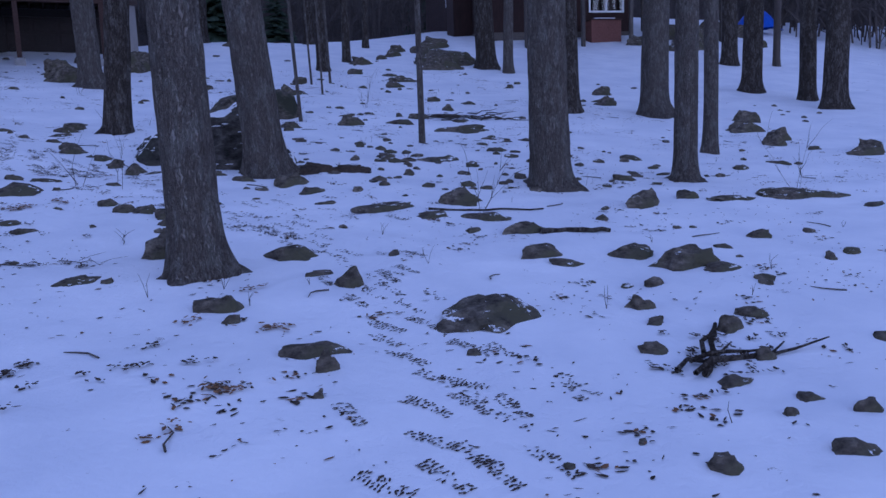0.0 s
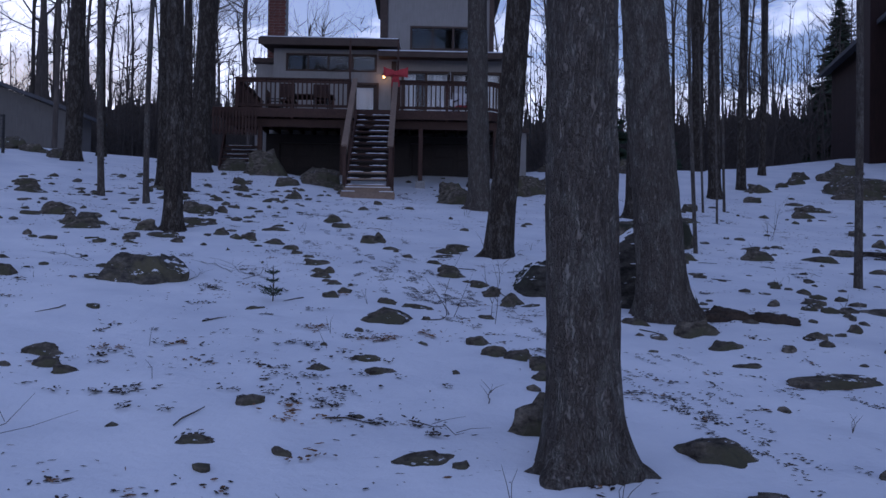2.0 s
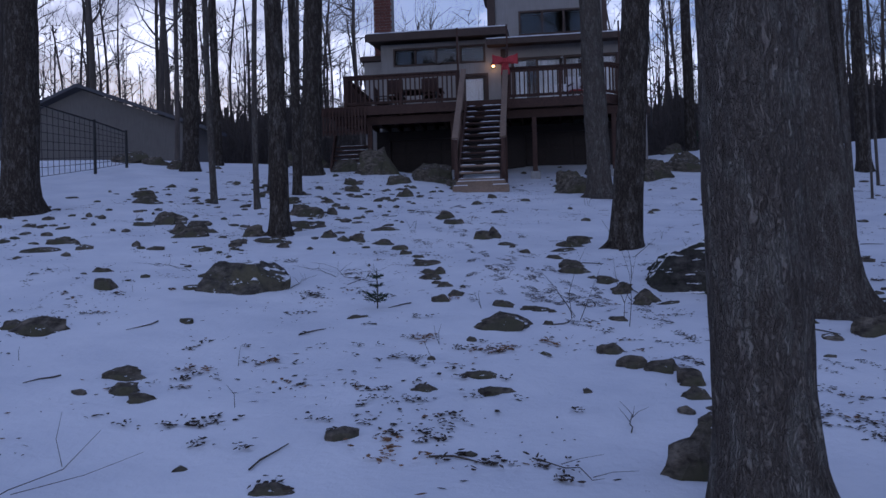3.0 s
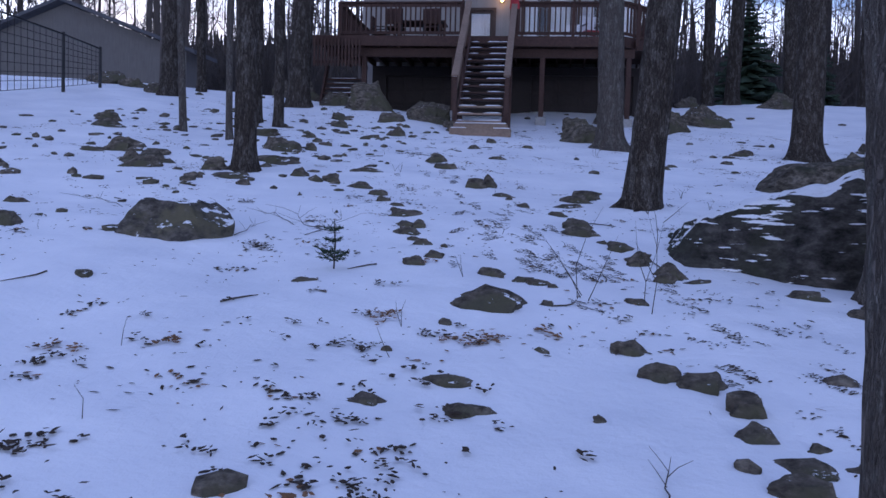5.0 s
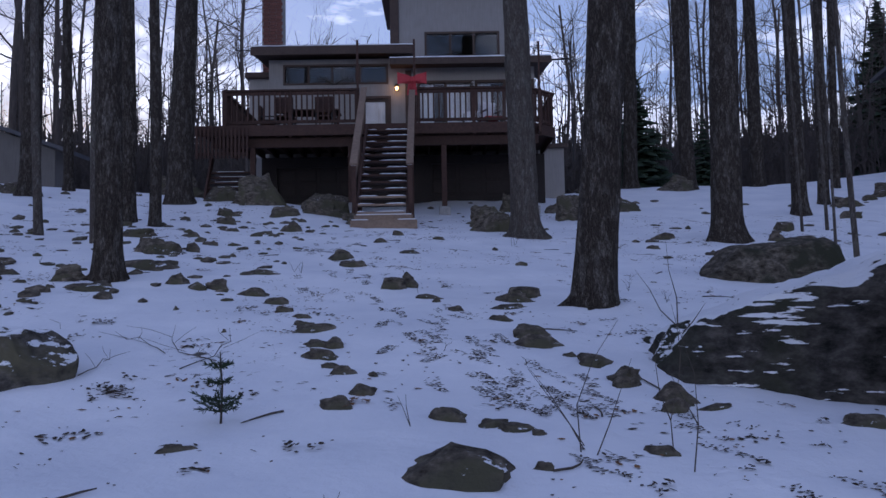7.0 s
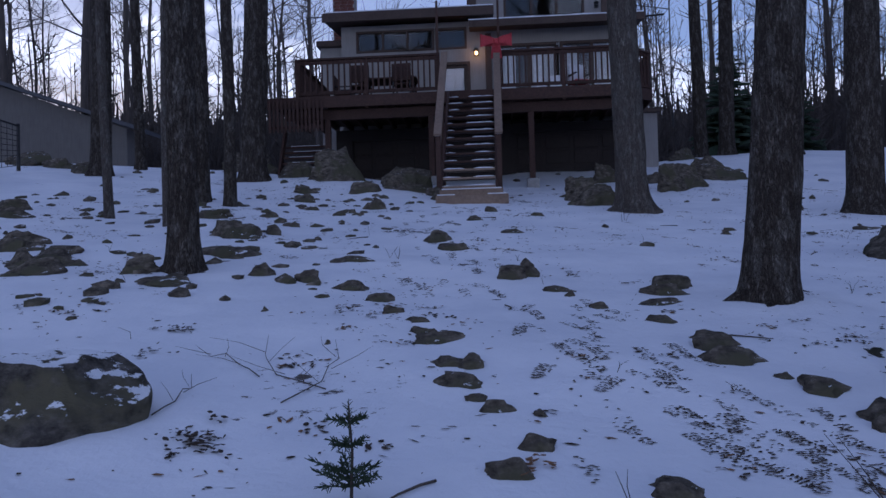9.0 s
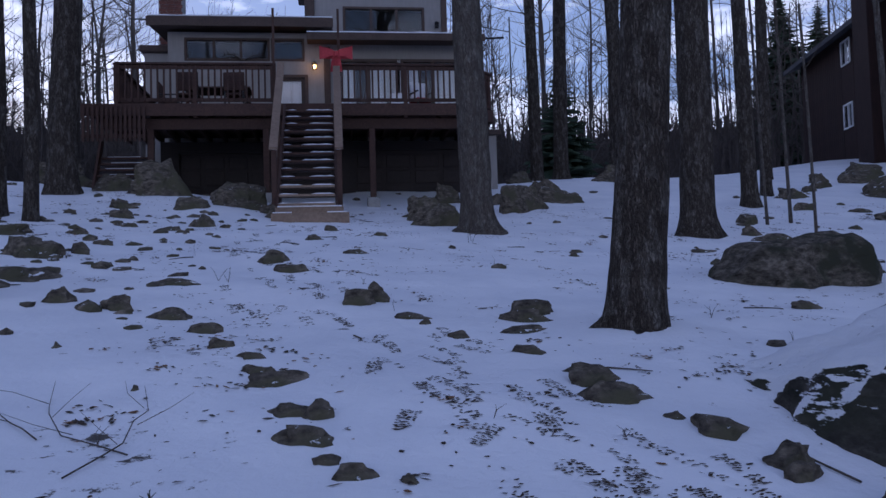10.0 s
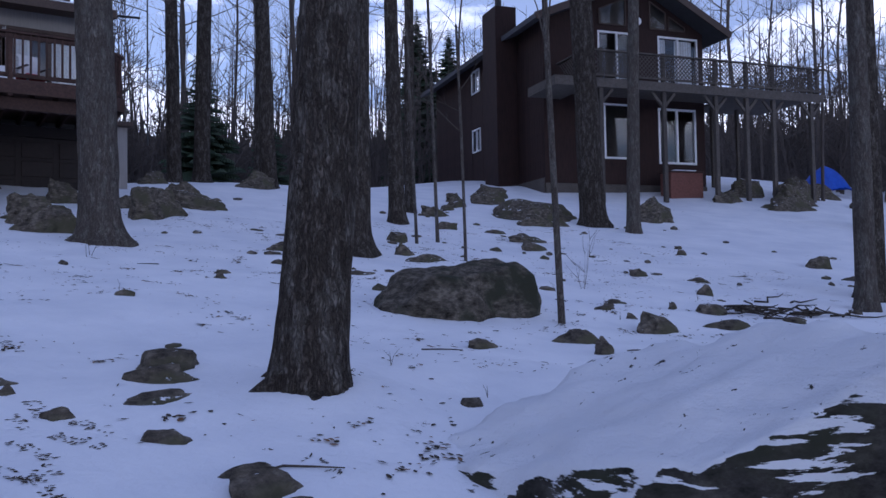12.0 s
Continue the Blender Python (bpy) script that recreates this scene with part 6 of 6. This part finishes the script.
shrub(1.57, 16.56, 4, 0.7, "bare thorny briar canes arching over the snow", 0.5, 4)
shrub(1.96, 16.43, 2, 0.95, "thin upright bare stalks in the snow", 0.12, 8)
shrub(2.97, 18.51, 2, 0.2, "small bare twiggy bush at the boulder", 0.4, 5)
shrub(2.27, 27.09, 3, 0.5, "small bare twiggy bush", 0.4, 7)
shrub(8.32, 24.76, 3, 0.8, "small bare twiggy bush", 0.3, 9)
shrub(5.52, 14.17, 3, 0.8, "fallen forked branch with bare twigs", 0.9, 12)
shrub(10.13, 13.92, 3, 1.0, "fallen forked branch with bare twigs", 1.0, 14)


def fallen_log(p, q, rad, label):
    p, q = Vector((*p, ground(*p) + rad * 0.7)), Vector((*q, ground(*q) + rad * 0.7))
    r = random.Random(int(p.x * 100))
    pts = [p + (q - p) * (k / 8) + Vector((r.gauss(0, 0.01), r.gauss(0, 0.015), r.gauss(0, 0.006))) for k in range(9)]
    solid("fallen_branch", Soup().tube(pts, [rad * (1 - 0.05 * k) for k in range(9)], 9), BARK_DARK, tuple(p), label, "branch", smooth=True)


def fallen_twig(p, q, seed, label="bare forked twig lying on the snow"):
    """A dead twig lying flat, with two side shoots that lift a little."""
    r = random.Random(seed)
    s, a, b = Soup(), Vector((*p, 0)), Vector((*q, 0))
    side = Vector((-(b - a).y, (b - a).x, 0))

    def lie(u, v, lift):
        w = a + (b - a) * u + side * v
        return (w.x, w.y, ground(w.x, w.y) + lift)

    bow_out = r.uniform(-0.12, 0.12)
    s.tube([lie(k / 5, bow_out * math.sin(k * 0.63) + r.gauss(0, 0.015), 0.008 + 0.05 * k / 5 * (k % 2)) for k in range(6)], [0.004, 0.0035, 0.003, 0.0025, 0.002, 0.001], 5, False)
    for u, way in ((0.35, 1), (0.6, -1), (0.8, 1)):
        v = bow_out * math.sin(u * 3.15)
        s.tube([lie(u, v, 0.02), lie(u + 0.12, v + way * 0.12, 0.05), lie(u + 0.28, v + way * r.uniform(0.18, 0.3), 0.07)], [0.002, 0.0015, 0.0008], 4, False)
    solid("twig", s, TWIG, (*p, ground(*p)), label, "twig")


fallen_twig((-0.81, 18.04), (-0.73, 18.98), 1)
fallen_twig((-0.64, 18.26), (-1.22, 19.12), 2)
fallen_twig((-1.07, 18.47), (-1.57, 18.86), 3)
fallen_twig((-1.38, 17.81), (-1.36, 18.27), 4)
fallen_twig((1.75, 13.8), (1.8, 14.1), 5)
fallen_twig((1.23, 13.42), (1.56, 13.02), 6)
fallen_twig((-1.3, 11.7), (-1.06, 13.49), 7)
fallen_twig((-2.93, 18.75), (-3.64, 19.1), 8)
fallen_log((5.44, 12.99), (6.11, 12.81), 0.035, "short dead log lying in the snow")
fallen_log((4.25, 9.6), (4.92, 10.2), 0.022, "dark dead branch lying across leaf litter")
fallen_log((4.88, 14.32), (6.15, 14), 0.015, "thin fallen branch over stones")


def leaf_patch(x, y, rx, ry, count, brown, label, seed):
    """A drift of dead leaves, dark or brown, caught on the snow."""
    r = random.Random(seed)
    s = Soup()
    heaps = [(x + r.gauss(0, rx), y + r.gauss(0, ry)) for _ in range(3 + count // 9)]
    for _ in range(int(1.2 * count)):
        (hx, hy), loose = r.choice(heaps), 0.09 if r.random() < 0.12 else 0.022
        flake(s, hx + r.gauss(0, loose), hy + r.gauss(0, loose * 0.8), r.uniform(0, 3.14), 0.006 + 0.026 * r.random() ** 1.6, 0.005 + 0.014 * r.random() ** 1.4, r, r.uniform(0.004, 0.025))
    solid("leaf_drift", s, LEAF if brown else LITTER, (x, y, ground(x, y)), label, "leaves", kind="stuff")


DARK_DRIFT, BROWN_DRIFT = "drift of dark wet leaves on the snow", "curled brown oak leaves on the snow"
leaf_patch(4.39, 9.7, 0.22, 0.2, 120, False, DARK_DRIFT, 1)
leaf_patch(4.76, 10, 0.16, 0.16, 70, False, DARK_DRIFT, 2)
leaf_patch(1.86, 10.38, 0.07, 0.07, 22, False, DARK_DRIFT, 3)
leaf_patch(1.8, 10.44, 0.04, 0.03, 10, True, BROWN_DRIFT, 4)
leaf_patch(1.89, 11.66, 0.04, 0.03, 16, True, BROWN_DRIFT, 5)
leaf_patch(2.35, 11.27, 0.05, 0.04, 16, True, BROWN_DRIFT, 6)
leaf_patch(2.43, 12.1, 0.06, 0.05, 26, True, BROWN_DRIFT, 7)
leaf_patch(0.68, 12.71, 0.07, 0.05, 20, True, BROWN_DRIFT, 8)
leaf_patch(0.92, 15.49, 0.12, 0.05, 44, True, BROWN_DRIFT, 9)
leaf_patch(0.82, 15.56, 0.2, 0.08, 46, False, DARK_DRIFT, 10)
leaf_patch(0.28, 15.22, 0.07, 0.06, 30, False, DARK_DRIFT, 11)
leaf_patch(0.36, 15.76, 0.05, 0.06, 24, True, BROWN_DRIFT, 12)
leaf_patch(-0.65, 15.05, 0.04, 0.03, 12, True, BROWN_DRIFT, 13)
leaf_patch(4.77, 17.23, 0.4, 0.3, 150, False, "rotted dark leaves and bark at the tree roots", 14)
leaf_patch(0.91, 14.43, 0.22, 0.1, 50, False, DARK_DRIFT, 15)
leaf_patch(9.39, 22.89, 0.7, 0.3, 130, False, DARK_DRIFT, 16)
leaf_patch(7.72, 23.89, 0.35, 0.3, 70, False, DARK_DRIFT, 17)
leaf_patch(5.98, 22.41, 0.3, 0.15, 50, False, DARK_DRIFT, 18)
leaf_patch(2.82, 20.9, 0.12, 0.08, 30, False, "bark scraps at the foot of the tree", 19)
leaf_patch(-1.1, 17.61, 0.08, 0.1, 40, False, DARK_DRIFT, 21)
leaf_patch(0.49, 13.37, 0.06, 0.06, 26, True, BROWN_DRIFT, 22)
leaf_patch(0.05, 12.97, 0.05, 0.04, 22, False, DARK_DRIFT, 23)
leaf_patch(0.95, 13.29, 0.07, 0.03, 22, False, DARK_DRIFT, 24)
leaf_patch(1.26, 13.37, 0.05, 0.04, 18, False, DARK_DRIFT, 25)
leaf_patch(-1.11, 14.64, 0.12, 0.05, 34, False, DARK_DRIFT, 26)
leaf_patch(0.67, 13.99, 0.2, 0.12, 34, False, DARK_DRIFT, 27)
leaf_patch(-0.89, 13.69, 0.25, 0.1, 30, False, DARK_DRIFT, 28)
leaf_patch(2.24, 16.24, 0.5, 0.3, 60, False, DARK_DRIFT, 30)
leaf_patch(0.38, 14.59, 0.3, 0.25, 50, False, DARK_DRIFT, 31)
leaf_patch(-0.37, 15.46, 0.4, 0.2, 44, False, DARK_DRIFT, 32)
leaf_patch(3.88, 16.88, 0.35, 0.12, 70, False, "rotted dark leaves and bark at the tree roots", 20)
leaf_patch(0.63, 11.13, 0.09, 0.06, 26, True, BROWN_DRIFT, 40)
leaf_patch(0.89, 10.67, 0.1, 0.07, 34, False, DARK_DRIFT, 41)
leaf_patch(0.98, 11.16, 0.07, 0.05, 22, False, DARK_DRIFT, 42)
leaf_patch(1.36, 10.84, 0.09, 0.06, 26, False, DARK_DRIFT, 43)
leaf_patch(1.62, 11.18, 0.06, 0.05, 22, False, DARK_DRIFT, 44)
leaf_patch(1.85, 10.37, 0.07, 0.05, 30, True, BROWN_DRIFT, 45)
leaf_patch(1.56, 10.12, 0.06, 0.05, 20, True, BROWN_DRIFT, 46)
leaf_patch(2.35, 11.28, 0.05, 0.04, 26, True, BROWN_DRIFT, 47)
leaf_patch(2.07, 11.93, 0.05, 0.04, 22, True, BROWN_DRIFT, 48)
leaf_patch(0.82, 10.99, 0.08, 0.05, 26, False, DARK_DRIFT, 49)
leaf_patch(1.81, 10.85, 0.1, 0.04, 24, False, DARK_DRIFT, 50)
leaf_patch(0.44, 13.51, 0.05, 0.05, 26, True, BROWN_DRIFT, 51)
leaf_patch(0.66, 13.65, 0.1, 0.05, 26, False, DARK_DRIFT, 52)
leaf_patch(-0.75, 15.07, 0.06, 0.04, 16, False, DARK_DRIFT, 53)
leaf_patch(-0.35, 13.45, 0.12, 0.05, 26, False, DARK_DRIFT, 54)
leaf_patch(-0.73, 13.81, 0.14, 0.05, 26, False, DARK_DRIFT, 55)
leaf_patch(-1.13, 14.82, 0.1, 0.04, 18, False, DARK_DRIFT, 56)
leaf_patch(0.36, 14.25, 0.14, 0.06, 26, False, DARK_DRIFT, 57)
leaf_patch(0.93, 13.43, 0.1, 0.04, 24, False, DARK_DRIFT, 58)
leaf_patch(1.36, 13.15, 0.1, 0.04, 22, False, DARK_DRIFT, 59)
leaf_patch(0.87, 14.77, 0.14, 0.05, 34, False, DARK_DRIFT, 60)
leaf_patch(0.29, 15.82, 0.07, 0.05, 20, False, DARK_DRIFT, 61)
leaf_patch(-3.56, 17.62, 0.4, 0.25, 70, False, DARK_DRIFT, 62)
leaf_patch(-3.34, 16.31, 0.3, 0.2, 50, False, DARK_DRIFT, 63)
leaf_patch(-3.84, 19.91, 0.3, 0.15, 40, False, DARK_DRIFT, 64)
leaf_patch(-1.10, 14.84, 0.12, 0.04, 34, True, BROWN_DRIFT, 65)
leaf_patch(0.26, 15.21, 0.1, 0.06, 30, False, DARK_DRIFT, 66)
leaf_patch(-0.68, 15.07, 0.03, 0.03, 12, True, BROWN_DRIFT, 67)
leaf_patch(0.94, 15.54, 0.08, 0.05, 40, True, BROWN_DRIFT, 68)
leaf_patch(0.40, 14.19, 0.1, 0.06, 30, False, DARK_DRIFT, 69)
leaf_patch(-0.64, 13.82, 0.08, 0.03, 24, False, DARK_DRIFT, 70)
leaf_patch(0.00, 13.84, 0.1, 0.04, 24, False, DARK_DRIFT, 71)
leaf_patch(0.68, 13.78, 0.08, 0.05, 34, False, DARK_DRIFT, 72)
leaf_patch(0.36, 15.90, 0.05, 0.05, 28, True, BROWN_DRIFT, 73)
leaf_patch(1.35, 15.71, 0.05, 0.04, 26, True, BROWN_DRIFT, 74)
leaf_patch(0.22, 16.59, 0.05, 0.04, 24, False, DARK_DRIFT, 75)
leaf_patch(-1.91, 19.48, 0.14, 0.05, 40, False, DARK_DRIFT, 76)
leaf_patch(-1.93, 18.83, 0.1, 0.05, 26, False, DARK_DRIFT, 77)
leaf_patch(-1.04, 17.49, 0.07, 0.06, 40, False, DARK_DRIFT, 78)
leaf_patch(0.39, 17.27, 0.06, 0.05, 24, True, BROWN_DRIFT, 79)
leaf_patch(-0.86, 20.15, 0.1, 0.06, 24, False, DARK_DRIFT, 80)


def brush_pile(x, y, wide, count, seed, label):
    r = random.Random(seed)
    t = empty("brush_pile", (x, y, ground(x, y)), label, "branches")
    for _ in range(count):
        px, py, a = x + r.gauss(0, wide), y + r.gauss(0, wide * 0.4), r.gauss(-0.15, 0.4)
        ln, s = r.uniform(0.3, 1.1), Soup()
        q = [Vector((px + math.cos(a) * ln * k / 4, py + math.sin(a) * ln * k / 4 + r.gauss(0, 0.03), 0)) for k in range(5)]
        s.tube([(v.x, v.y, ground(v.x, v.y) + r.uniform(0.01, 0.06)) for v in q], [0.016, 0.014, 0.012, 0.009, 0.005], 5, False)
        part("stick", s, BARK_DARK, t)


brush_pile(9.39, 22.99, 0.5, 16, 3, "low pile of dead branches half buried in snow")
brush_pile(10.41, 22.7, 0.6, 10, 4, "low pile of dead branches half buried in snow")
brush_pile(4.38, 9.75, 0.18, 5, 5, "dead sticks lying over dark leaves")


def tarp(x, y):
    """A blue sheet thrown over a heap."""
    s, n = Soup(), 18
    z = ground(x, y)
    for j in range(n + 1):
        for i in range(n + 1):
            u, v = 2 * i / n - 1, 2 * j / n - 1
            hgt = 1.3 * max(0.0, 1 - 0.8 * u * u) * max(0.0, 1 - 0.85 * v * v) + 0.12 * noise.noise((u * 3, v * 3, 1))
            s.v.append((x + 1.1 * u, y + 0.9 * v, z + max(0.02, hgt)))
    s.f = [(j * (n + 1) + i, j * (n + 1) + i + 1, (j + 1) * (n + 1) + i + 1, (j + 1) * (n + 1) + i) for j in range(n) for i in range(n)]
    solid("tarp", s, BLUE, (x, y, z), "bright blue tarpaulin thrown over a heap", "tarp", smooth=True)


tarp(36.0, 38.4)
